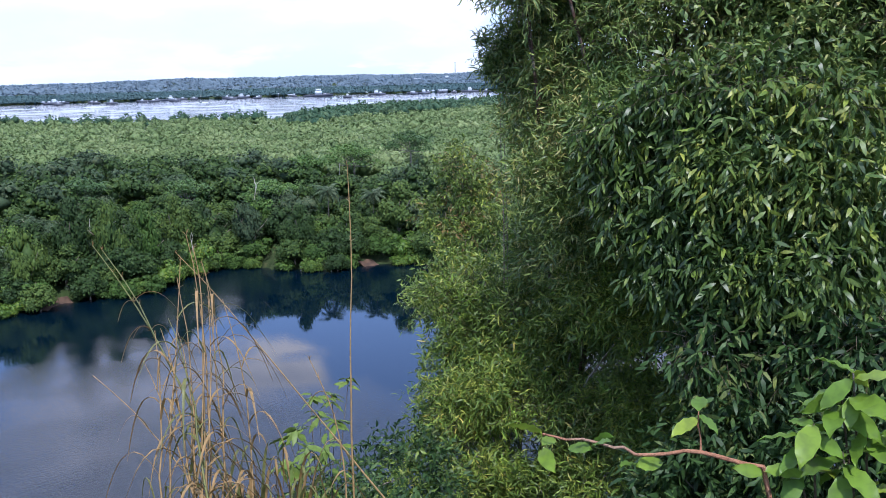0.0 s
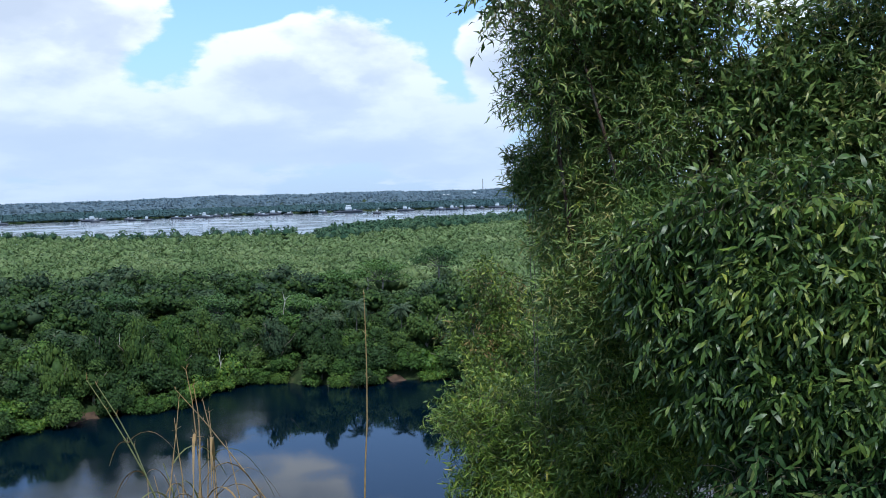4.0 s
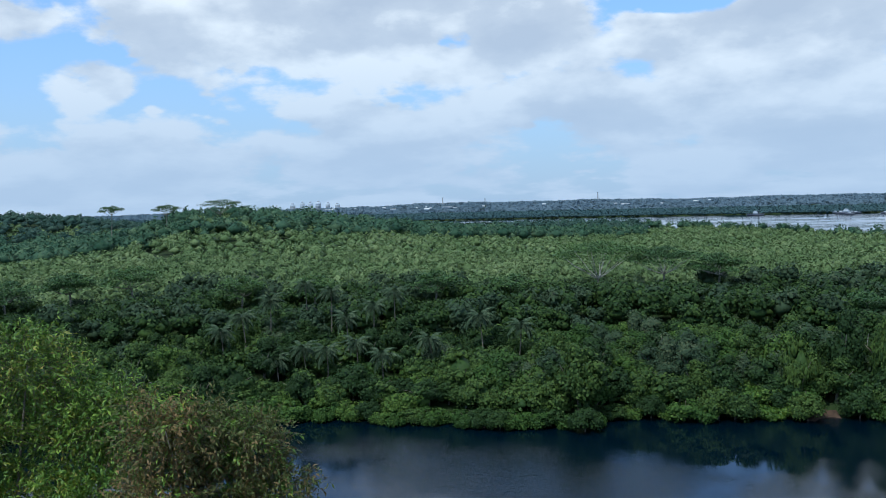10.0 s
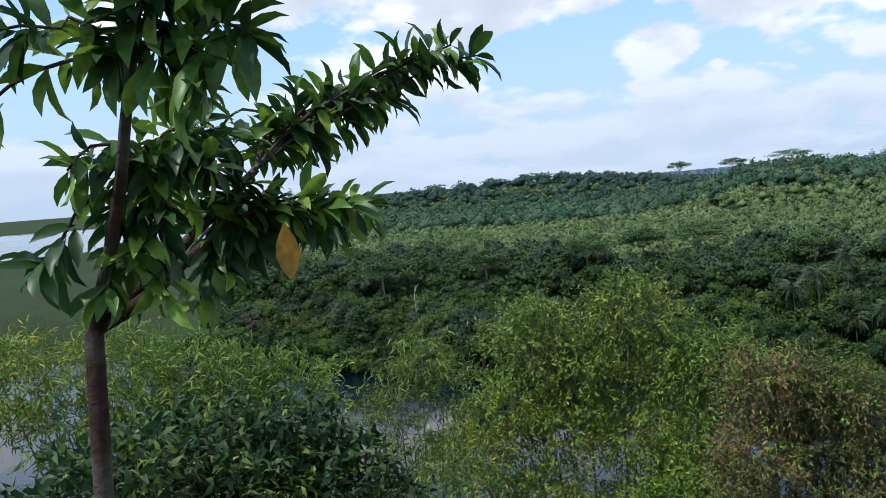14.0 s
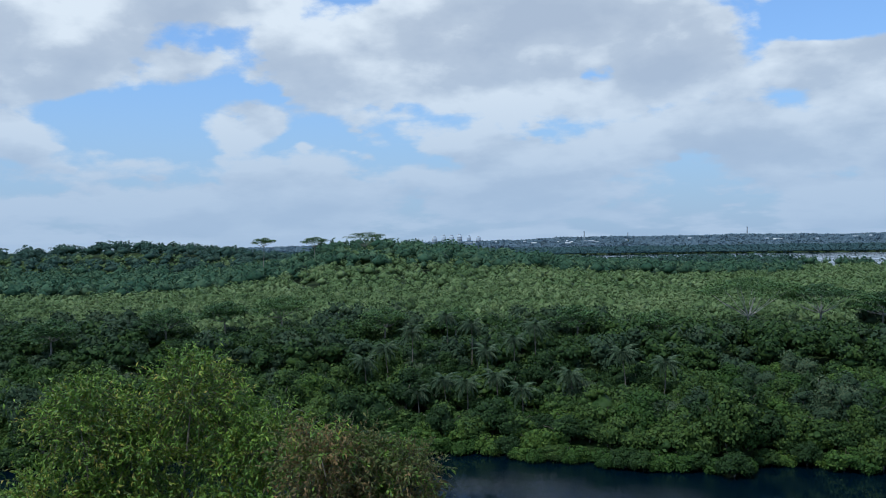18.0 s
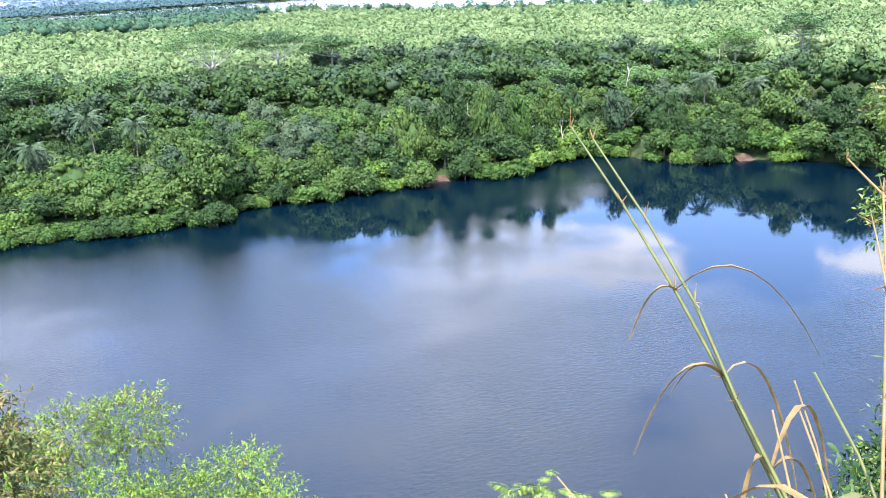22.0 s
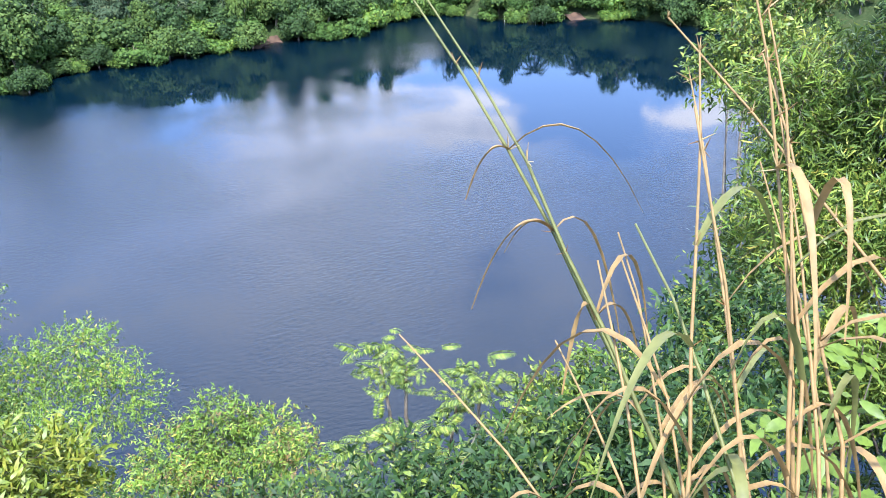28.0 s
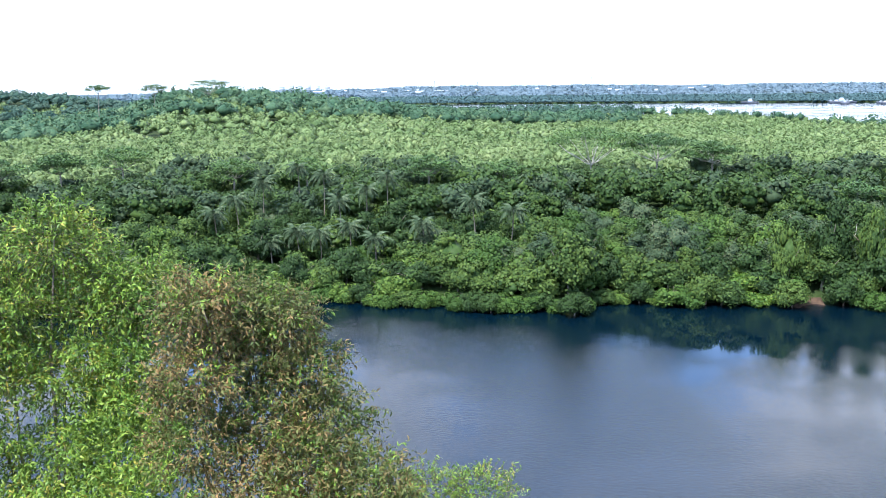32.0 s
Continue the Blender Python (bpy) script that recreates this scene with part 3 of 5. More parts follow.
# ---- woods across the lake ----
PALMS = ((0.1, -8.2, 206), (-5.8, -9.0, 203), (-8.9, -9.9, 200), (-12.4, -9.5, 204), (-2.6, -7.6, 212), (-9.3, -6.8, 218), (-11.1, -7.5, 215),
         (-12.0, -5.8, 232), (38.1, -7.9, 223), (-15.6, -9.9, 204), (-13.9, -9.3, 206), (-17.6, -7.2, 220), (-13.6, -5.3, 236), (-10.5, -9.1, 206),
         (-15.8, -6.2, 228), (-8.0, -6.0, 230), (-18.9, -8.0, 214), (35.2, -7.6, 226))
# heading, height angle of the top, distance, width, lime leaves
UMBRELLAS = ((5.0, -3.0, 284, 31, 0), (9.0, -3.35, 286, 23, 0), (12.3, -3.8, 284, 17, 0), (31.6, -6.7, 236, 15, 1), (36.9, -4.6, 262, 17, 1), (40.6, -3.9, 268, 16, 0), (34.0, -5.2, 256, 14, 1),
             (-0.4, -5.0, 254, 15, 0), (-5.3, -4.6, 258, 14, 0), (-24.0, -3.7, 276, 17, 0), (-17.6, -4.6, 262, 15, 0), (-31.0, -4.2, 270, 16, 0), (-37.5, -4.6, 262, 14, 0),
             (-21.8, 0.0, 690, 20, 0), (-18.6, 0.25, 700, 30, 0), (-25.0, 0.0, 720, 18, 0), (20.5, -6.0, 244, 12, 0), (26.5, -6.4, 238, 12, 0), (-27.5, -4.0, 285, 14, 0), (-44, -4.6, 265, 14, 0), (-13.0, -4.7, 262, 13, 0))
PALMS = tuple((az, el + 0.25, r) for az, el, r in PALMS)
STANDOUTS = [(sight(az, el, r), 2.6, 4.2) for az, el, r in PALMS] + [(sight(az, el, r), w * 0.46, 4.5 + 0.22 * w) for az, el, r, w, _ in UMBRELLAS if el > -4.8]


def ceiling_at(x, y):
    """How high a crown at (x, y) may reach without standing before a palm or umbrella tree."""
    x, y = np.broadcast_arrays(np.asarray(x, float), y)
    r, a = np.hypot(x, y), np.arctan2(x, y)
    top = np.full(x.shape, 1e3)
    for p, half, depth in STANDOUTS:
        pr, pa = math.hypot(p.x, p.y), math.atan2(p.x, p.y)
        hit = (np.abs(a - pa) * r < half + 2.0) & (r < pr + 2) & (r > pr * 0.7)
        line = EYE + (p.z - depth - EYE) * r / pr
        top = np.where(hit, np.minimum(top, line), top)
    return top


CORE = (np.array([(1, 0, 0), (-1, 0, 0), (0, 1, 0), (0, -1, 0), (0, 0, 1), (0, 0, -1)], float),
        np.array([(0, 2, 4), (2, 1, 4), (1, 3, 4), (3, 0, 4), (2, 0, 5), (1, 2, 5), (3, 1, 5), (0, 3, 5)]))


def lumps(width, height, count, cards, card, flat=0.75, low=0.15, front=0.0, cores=True, even=1.25, lump=(0.13, 0.27)):
    """A crown of rounded lumps, each a close shell of small leaf clumps round a dark core. Base at z = 0."""
    d = unit(rng.normal(0, 1, (count, 3)))
    d[:, 2] = np.abs(d[:, 2]) * 1.1 - low
    d = unit(d)
    c = d * np.array([width / 2, width / 2, height / 2]) * 0.64 * rng.uniform(0.6, 1.1, (count, 1)) + np.array([0, 0, height / 2])
    rad = rng.uniform(*lump, count) * min(width, 1.3 * height)
    share = rad ** 2 / (rad ** 2).sum()
    which = rng.choice(count, cards, p=share)
    n = unit(rng.normal(0, 1, (cards, 3)) + np.array([0, -front, 0.6]) + d[which] * 0.5)
    pos = c[which] + n * rad[which][:, None] * np.array([1, 1, flat]) * rng.uniform(0.82, 1.12, (cards, 1))
    way = unit(np.cross(n, rng.normal(0, 1, (cards, 3))) + 0.30 * n + np.array([0, 0, -0.25]))
    pieces = [scatter(*CARD, pos, way, card * rng.uniform(0.6, 1.4, cards), 1.0, even, n)]
    for q, s in zip(c, rad) if cores else ():
        pieces.append((CORE[0] * s * np.array([0.72, 0.72, 0.72 * flat]) + q, CORE[1]))
    pieces.append((CORE[0] * np.array([width, width, height]) * (0.27 if cores else 0.40) + np.array([0, 0, height * 0.45]), CORE[1]))
    return join(pieces)


def crown_tree(name, label, width, height, stem, count, cards, card, mat, bark=M_BARK, category="tree"):
    """A broadleaf tree as one thing with its trunk, some limbs and its crown; base at the origin."""
    ob = thing(name, (0, 0, -400), label, category, "trees of the far bank")
    v, f = lumps(width, height, int(count * 1.9), int(cards * 1.35), card * 0.9, front=0.35, low=0.62, lump=(0.10, 0.21))
    v[:, 2] += stem
    line = bend((0, 0, -0.6), (rng.normal(0, 0.3), rng.normal(0, 0.3), stem + height * 0.5), 0, 6, 0.1)
    child("trunk", mesh_of("trunk", *tube(line, np.linspace(0.035, 0.014, 6) * (stem + height), 6), bark, True), ob)
    for _ in range(3):
        tip = np.array([rng.normal(0, width * 0.25), rng.normal(0, width * 0.25), stem + height * rng.uniform(0.4, 0.8)])
        child("limb", mesh_of("limb", *tube(bend(line[2], tip, 0.3, 5, 0.08), np.linspace(0.015, 0.006, 5) * (stem + height), 5), bark, True), ob)
    child("crown", mesh_of("crown", v, f, mat), ob)
    return ob


KINDS = [
    crown_tree("bank_tree", "round dense dark green broadleaf tree on the bank", 9.0, 8.5, -0.6, 22, 2000, 0.46, M_WOOD1),
    crown_tree("bank_tree", "tall vine-draped green tree on the bank", 7.5, 11.0, -0.8, 24, 2000, 0.46, M_WOOD1),
    crown_tree("bank_tree", "light green spreading broadleaf tree on the bank", 10.0, 7.5, -0.4, 20, 1900, 0.46, M_WOOD2),
    crown_tree("bank_tree", "dull grey-green airy tree on the bank", 8.5, 9.0, 0.2, 18, 1400, 0.46, M_WOOD3),
    crown_tree("bank_tree", "rust-tinged sparse tree on the bank", 7.0, 7.0, 0.8, 12, 900, 0.44, M_RUST),
]
BUSHES = [
    crown_tree("bank_bush", "green bush overhanging the water's edge", 6.8, 5.0, -0.5, 17, 1300, 0.42, M_WOOD2, category="bush"),
    crown_tree("bank_bush", "dark green creeper-covered bush overhanging the water's edge", 7.8, 5.8, -0.5, 20, 1450, 0.42, M_WOOD1, category="bush"),
    crown_tree("bank_bush", "low green bush at the water's edge", 5.4, 3.6, -0.5, 13, 900, 0.40, M_WOOD2, category="bush"),
    crown_tree("bank_bush", "yellow-green creeper-covered bush at the water's edge, sunlight painted into its leaves", 6.8, 5.0, -0.5, 17, 1300, 0.42, M_SUNNY, category="bush"),
]
HEIGHTS = {KINDS[0]: 8.2, KINDS[1]: 10.6, KINDS[2]: 7.3, KINDS[3]: 9.4, KINDS[4]: 8.0, BUSHES[0]: 4.8, BUSHES[1]: 5.6, BUSHES[2]: 3.4, BUSHES[3]: 4.8}


def set_at(kind, x, y, size, sink=0.0):
    z = float(ground_z(x, y)) - sink
    m = pose(x, y, max(z, -0.3), 0, 0, rng.uniform(-75, 75)) @ Matrix.Diagonal((size, size, size * rng.uniform(0.85, 1.15), 1))
    ob = copy_thing(kind, pose(0, 0, 0))
    ob.matrix_basis = m
    return ob


# headings where bank bushes may take the leaf colour painted as sunlit
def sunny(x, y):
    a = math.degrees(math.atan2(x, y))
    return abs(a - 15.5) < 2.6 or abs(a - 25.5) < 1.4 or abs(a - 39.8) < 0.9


x = -215.0
while x < 150:
    y = float(shore_y(x))
    lit = sunny(x, y)
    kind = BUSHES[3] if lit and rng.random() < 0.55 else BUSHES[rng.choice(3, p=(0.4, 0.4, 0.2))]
    if min(abs(x - 60), 1.6 * abs(x - 127)) > 3.6:
        set_at(kind, x, y - 0.9 + rng.uniform(-0.7, 1.0), rng.uniform(0.8, 1.35))
    x += rng.uniform(2.8, 4.0)
for row, (off, gap) in enumerate(((4.5, 3.4), (10, 4.2), (16, 4.6), (23, 5.0), (30, 5.4), (38, 6.0))):
    x = -225.0 + row
    while x < 160:
        y = float(shore_y(x)) + off + rng.uniform(-2, 2)
        if row == 0:
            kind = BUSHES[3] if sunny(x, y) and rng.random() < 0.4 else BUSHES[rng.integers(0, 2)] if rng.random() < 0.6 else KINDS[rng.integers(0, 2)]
            size = rng.uniform(1.0, 1.5)
        else:
            among_palms = -21 < math.degrees(math.atan2(x, y)) < -3
            kind, size = KINDS[rng.choice(5, p=(0.6, 0.3, 0.0, 0.1, 0.0) if among_palms else (0.36, 0.28, 0.20, 0.145, 0.015))], (rng.uniform(0.85, 1.4) if row < 4 else rng.uniform(0.6, 1.15)) * (1.2 if rng.random() < 0.15 else 1.0)
        space = float(ceiling_at(x, y)) - float(ground_z(x, y))
        if HEIGHTS[kind] * size > space:
            kind = BUSHES[rng.integers(0, 3)]
            size = min(size, max(0.45, space / HEIGHTS[kind]))
        set_at(kind, x, y, size)
        x += gap * rng.uniform(0.8, 1.25)
# heading, drop of the top below eye level, distance behind the shore, kind and girth of the trees that stand above the rest
for az, el, off, kind, girth in ((19.4, -5.75, 8, 1, 1.15), (21.8, -6.0, 8, 0, 0.95), (25.6, -6.15, 7, 1, 1.1), (27.3, -6.7, 9, 0, 0.9), (23.7, -7.7, 6, 2, 0.85), (30.1, -7.0, 8, 3, 0.95), (17.0, -7.4, 7, 0, 0.95), (33.4, -7.3, 8, 1, 1.0)):
    r = 150.0
    while r < 330 and r * math.cos(radians(az)) < float(shore_y(r * math.sin(radians(az)))) + off:
        r += 0.5
    top = sight(az, el, r)
    foot = float(ground_z(top.x, top.y))
    tall = copy_thing(KINDS[kind], pose(0, 0, 0))
    tall.matrix_basis = pose(top.x, top.y, foot, 0, 0, az * 17 % 140 - 70) @ Matrix.Diagonal((girth, girth, max(1.0, (top.z - foot) / HEIGHTS[KINDS[kind]]), 1))
for proto in KINDS + BUSHES:
    for part_ob in (*proto.children_recursive, proto):
        bpy.data.objects.remove(part_ob)


def wood(name, label, mat, spots, width, height, cards, card, count=7, base=0.35, cores=True, even=1.25):
    """A stretch of far wood: uncounted crowns in one mesh."""
    pieces = []
    variants = [lumps(1.0, height / width, count, cards, card / width, 0.8, 0.0, 0.3, cores, even) for _ in range(7)]
    x, y, s = spots
    z = ground_z(x, y)
    s = np.minimum(s, (ceiling_at(x, y) - z) / ((1 + base) * height))
    s = np.maximum(s, 0.3)
    pick = rng.integers(0, 7, len(x))
    turn = rng.uniform(-1.2, 1.2, len(x))
    for k in range(7):
        i = np.where(pick == k)[0]
        if not len(i):
            continue
        v, f = variants[k]
        c, sn = np.cos(turn[i])[:, None], np.sin(turn[i])[:, None]
        sc = (width * s[i])[:, None]
        vx = (v[None, :, 0] * c - v[None, :, 1] * sn) * sc + x[i][:, None]
        vy = (v[None, :, 0] * sn + v[None, :, 1] * c) * sc + y[i][:, None]
        vz = v[None, :, 2] * sc * 1.0 + (z[i] + height * base * s[i])[:, None]
        V = np.stack([vx, vy, vz], -1).reshape(-1, 3)
        F = (f[None] + (np.arange(len(i)) * len(v))[:, None, None]).reshape(-1, 3)
        pieces.append((V, F))
    tagged(new(name, mesh_of(name, *join(pieces), mat)), label, "woodland", kind="stuff")


def spots(r0, r1, a0, a1, cell, keep=lambda x, y, r, a: np.ones(len(x), bool), small=0.7, large=1.3):
    """Evenly strewn places between two distances and two headings."""
    n = int((r1 * r1 - r0 * r0) / 2 * radians(a1 - a0) / (cell * cell))
    r = np.sqrt(rng.uniform(r0 * r0, r1 * r1, n))
    a = np.radians(rng.uniform(a0, a1, n))
    x, y = r * np.sin(a), r * np.cos(a)
    ok = keep(x, y, r, np.degrees(a))
    return x[ok], y[ok], rng.uniform(small, large, ok.sum())


def behind(lo, hi):
    def test(x, y, r, a):
        d = np.where(x < -290, y - 90, np.where(x > 160, y - 30, y - shore_y(x)))
        return (d > lo) & (d < hi) & (r < np.interp(a, COAST_A, COAST_R) - 6)
    return test


wood("bank_undergrowth", "low green undergrowth between the bank trees", M_WOOD1, spots(150, 330, -54, 54, 4.6, behind(2, 60)), 6.0, 5.0, 80, 0.62, 7, 0.0)
wood("bank_wood", "dense dark green mixed wood behind the bank", M_WOOD1, spots(150, 360, -54, 54, 5.6, behind(42, 92)), 8.5, 7.0, 170, 0.8)
wood("bank_wood", "dull green mixed wood behind the bank", M_WOOD3, spots(150, 360, -54, 54, 11.0, behind(40, 112)), 9.0, 8.0, 170, 0.8)
# from here outwards the haze comes from the leaf colours
wood("plantation", "pale green even plantation canopy with haze in its colour", M_PLANT, spots(240, 470, -50, 53, 4.9, behind(84, 400)), 6.2, 5.6, 66, 0.8, 5, cores=False)
wood("plantation", "pale green distant plantation canopy with haze in its colour", M_PLANT, spots(470, 1060, -46, 53, 8.6, behind(85, 1100)), 9.0, 5.6, 32, 1.35, 5, cores=False)
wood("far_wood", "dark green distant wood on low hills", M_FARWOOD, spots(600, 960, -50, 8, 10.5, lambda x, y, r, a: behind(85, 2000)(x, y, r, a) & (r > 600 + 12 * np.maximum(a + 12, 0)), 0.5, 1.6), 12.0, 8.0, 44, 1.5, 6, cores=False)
wood("far_wood", "haze-tinted blue-green wood on the farther hills", M_HILL, spots(960, 1250, -50, 8, 12.0, behind(85, 2000), 0.5, 1.5), 13.0, 8.0, 34, 1.8, 6, cores=False)
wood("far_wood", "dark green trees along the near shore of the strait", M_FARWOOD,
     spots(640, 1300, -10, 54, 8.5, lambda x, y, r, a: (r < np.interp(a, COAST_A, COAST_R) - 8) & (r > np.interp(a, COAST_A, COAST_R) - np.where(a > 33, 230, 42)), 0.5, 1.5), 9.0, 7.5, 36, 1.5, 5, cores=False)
wood("coast_wood", "haze-tinted blue-green wood of the far coast", M_COAST, spots(2079, 2110, -48, 53, 7.5), 11.0, 5.0, 9, 3.4, 3, 0.0, False, 4.0)
wood("coast_wood", "haze-tinted blue-green wood of the far coast", M_COAST, spots(2110, 2900, -48, 53, 20.0), 23.0, 5.0, 13, 3.8, 5, 0.0, False, 5.0)
wood("coast_wood", "haze-tinted blue-green wood on the farthest hills", M_COASTFAR, spots(2900, 4700, -30, 53, 34.0), 46.0, 5.0, 15, 7.0, 5, 0.0, False, 8.0)


# ---- coconut palms and umbrella trees on the far bank ----
def frond_mesh(length):
    """One feather frond along +x that rises and droops: a rib and two rows of hanging leaflets."""
    n = 27
    t = np.linspace(0, 1, n)
    rib = np.stack([length * t * (1 - 0.20 * t * t), np.zeros(n), length * (0.30 * t - 0.66 * t * t)], -1)
    pieces = [tube(rib[::4], np.linspace(0.055, 0.015, len(rib[::4])), 3)]
    tri = []
    for side in (-1, 1):
        for i in range(3, n):
            l = length * 0.23 * math.sin(math.pi * min(1, 0.2 + t[i] * 0.75)) + 0.15
            a = rib[i]
            q = a + np.array([0.42, side * 0.62, -0.62]) * l * rng.uniform(0.8, 1.15)
            w = np.array([0.085, 0, 0.0])
            tri.append((np.array([a - w, a + w, q + w * 0.2, q - w * 0.2]), np.array([(0, 1, 2, 3)])))
    return mesh_of("frond", *join(pieces + tri), M_PALM)


FRONDS = [frond_mesh(4.4), frond_mesh(4.9), frond_mesh(3.8)]


def palm(az, el, r, group="palms of the far bank"):
    top = sight(az, el, r)
    z0 = float(ground_z(top.x, top.y))
    h = max(3.0, top.z - z0)
    ob = thing("coconut_palm", (top.x, top.y, top.z - h), "grey-green coconut palm with drooping fronds above the bank", "palm", group)
    lean = (rng.normal(0, 0.5), rng.normal(0, 0.5))
    line = bend((lean[0], lean[1], -0.5), (0, 0, h), 0, 9)
    line[:, 0] += 0.25 * np.sin(np.linspace(0, 3, 9))
    line[-1, 0] -= 0.25 * math.sin(3)
    child("trunk", mesh_of("trunk", *tube(line, np.linspace(0.17, 0.11, 9), 8), M_BARK, True), ob, "slender grey-brown ringed trunk")
    count = 22
    for i in range(count):
        f = child("frond", FRONDS[rng.integers(0, 3)], ob)
        lift = 62 - 118 * (i / count) ** 0.9
        f.matrix_basis = pose(line[-1, 0], 0, h, 0, 0, i * 137.5 + rng.uniform(-12, 12)) @ pose(0, 0, 0, 0, -lift * 0.75, 0) @ Matrix.Scale(rng.uniform(0.85, 1.1), 4)
    return ob


for az, el, r in PALMS:
    palm(az, el, r)


def umbrella(az, el, r, width, lime):
    """A flat-topped tree: forked pale limbs under thin level layers of leaves."""
    top = sight(az, el + 0.15, r)
    z0 = float(ground_z(top.x, top.y))
    h = max(8.0, top.z - z0)
    ob = thing("umbrella_tree", (top.x, top.y, z0), "flat-topped umbrella tree with lime green layers" if lime else "flat-topped umbrella-shaped tree with pale forked limbs", "tree", "umbrella trees behind the bank")
    fork = np.array([rng.normal(0, 0.4), 0, h - max(5.5, 0.36 * width)])
    child("trunk", mesh_of("trunk", *tube(bend((0, 0, -0.5), fork, 0, 6, 0.12), np.linspace(0.36, 0.26, 6), 8), M_PALMBARK, True), ob)
    vs = []
    count = 26
    for i in range(count):
        a = i * 2.4 + rng.uniform(-0.3, 0.3)
        d = width * 0.44 * math.sqrt((i + 0.4) / count)
        drop = (0.7, 2.0, 3.4)[i % 3] * (1.0 if r < 280 else 0.75)
        tip = np.array([d * math.cos(a), d * math.sin(a), h - drop - 2.6 * (d / width * 2) ** 2])
        if i % 2:
            child("limb", mesh_of("limb", *tube(bend(fork, tip, -0.5, 7, 0.12), np.linspace(0.15, 0.05, 7), 5), M_PALE if width > 14 and 280 < r < 300 else M_PALMBARK, True), ob)
        n = 240 if 280 < r < 300 else 150
        reach = width * rng.uniform(0.12, 0.18)
        flat = unit(rng.normal(0, 1, (n, 2))) * np.sqrt(rng.uniform(0, 1, (n, 1))) * reach
        rim = np.linalg.norm(flat, axis=1) / reach
        q = np.concatenate([flat, (0.9 - 1.1 * rim ** 2 + rng.normal(0, 0.25, n))[:, None]], 1) + tip
        vs.append(scatter(*CARD, q, unit(rng.normal(0, 1, (n, 3)) * np.array([1, 1, 0.3])), 0.55 * rng.uniform(0.6, 1.3, n), 1.0, 0.9))
    child("crown", mesh_of("crown", *join(vs), M_LIMELAYER if lime else M_UMBRELLA), ob)


for az, el, r, w, lime in UMBRELLAS:
    umbrella(az, el, r, w, lime)


def snag(az, el, r, h, label):
    """A bare dead tree: a forked grey stem."""
    top = sight(az, el, r)
    z0 = top.z - h
    ob = thing("dead_tree", (top.x, top.y, z0), label, "dead tree", "dead trees of the far bank")
    line = bend((0, 0, -3), (0.2, 0, h), 0, 8, 0.15)
    child("trunk", mesh_of("trunk", *tube(line, np.linspace(0.16, 0.04, 8), 6), M_PALE, True), ob)
    for i in range(5):
        s = line[rng.integers(3, 7)]
        e = s + np.array([rng.normal(0, 1.1), rng.normal(0, 1.1), rng.uniform(1.0, 2.4)])
        child("limb", mesh_of("limb", *tube(bend(s, e, 0.2, 5, 0.08), np.linspace(0.07, 0.02, 5), 5), M_PALE, True), ob)


for az, el, r, h in ((-42.2, -6.5, 232, 9), (21.8, -8.0, 214, 7), (20.6, -8.2, 213, 6), (36.0, -5.6, 246, 8), (30.6, -6.4, 232, 8), (26.5, -9.5, 214, 5)):
    snag(az, el, r, h, "bare grey dead tree with forked branches")

for i, x in enumerate((113.0, 115.2, 117.0, 119.5, 112.2)):
    y = float(shore_y(x)) - 1.0
    post = thing("dead_stake", (x, y, -1.0), "bleached dead stump standing in shallow water", "stump", "dead stumps in the shallows")
    child("stem", mesh_of("stem", *tube(bend((0, 0, -2), (rng.normal(0, 0.15), 0, rng.uniform(2.0, 3.4)), 0, 5, 0.05), np.linspace(0.13, 0.06, 5), 6), M_PALE, True), post)


def clay_bank(x, w):
    """A scrap of bare red clay at the waterline."""
    y = float(shore_y(x))
    n, m = 12, 5
    u, v = np.meshgrid(np.linspace(-w / 2, w / 2, n), np.linspace(-0.8, 2.5, m), indexing="ij")
    z = 0.35 * (v + 0.7) - 0.15 + 0.12 * np.sin(u * 2.1) + 0.1 * np.sin(v * 3 + u)
    yy = shore_y(x + u) + v - 0.6
    V = np.concatenate([np.stack([u, yy - y, z], -1).reshape(-1, 3), np.stack([u, yy - y, z - 1.5], -1).reshape(-1, 3)])
    i, j = np.meshgrid(np.arange(n - 1), np.arange(m - 1), indexing="ij")
    f = np.stack([i * m + j, (i + 1) * m + j, (i + 1) * m + j + 1, i * m + j + 1], -1).reshape(-1, 4)
    f = np.concatenate([f, f[:, ::-1] + n * m])
    ob = new("clay_bank", mesh_of("clay_bank", V, f, M_CLAY, True))
    ob.location = (x, y, 0)
    tagged(ob, "bare red clay scrap of bank at the waterline", "bank", kind="structure")


for x, w in ((60, 7), (127, 4)):
    clay_bank(x, w)


# ---- the far coast: sheds, ships, towers, masts ----
def box(w, d, h, z=0.0):
    v = np.array([(sx * w / 2, sy * d / 2, z + sz * h) for sz in (0, 1) for sx, sy in ((-1, -1), (1, -1), (1, 1), (-1, 1))])
    return v, np.array([(0, 3, 2, 1), (4, 5, 6, 7), (0, 1, 5, 4), (1, 2, 6, 5), (2, 3, 7, 6), (3, 0, 4, 7)])


def gable(w, d, h, z):
    v = np.array([(-w / 2, -d / 2, z), (w / 2, -d / 2, z), (w / 2, d / 2, z), (-w / 2, d / 2, z), (-w / 2, 0, z + h), (w / 2, 0, z + h)])
    return v, np.array([(0, 1, 5, 4), (2, 3, 4, 5), (0, 4, 3, 3), (1, 2, 5, 5), (0, 3, 2, 1)])[[0, 1, 4]]


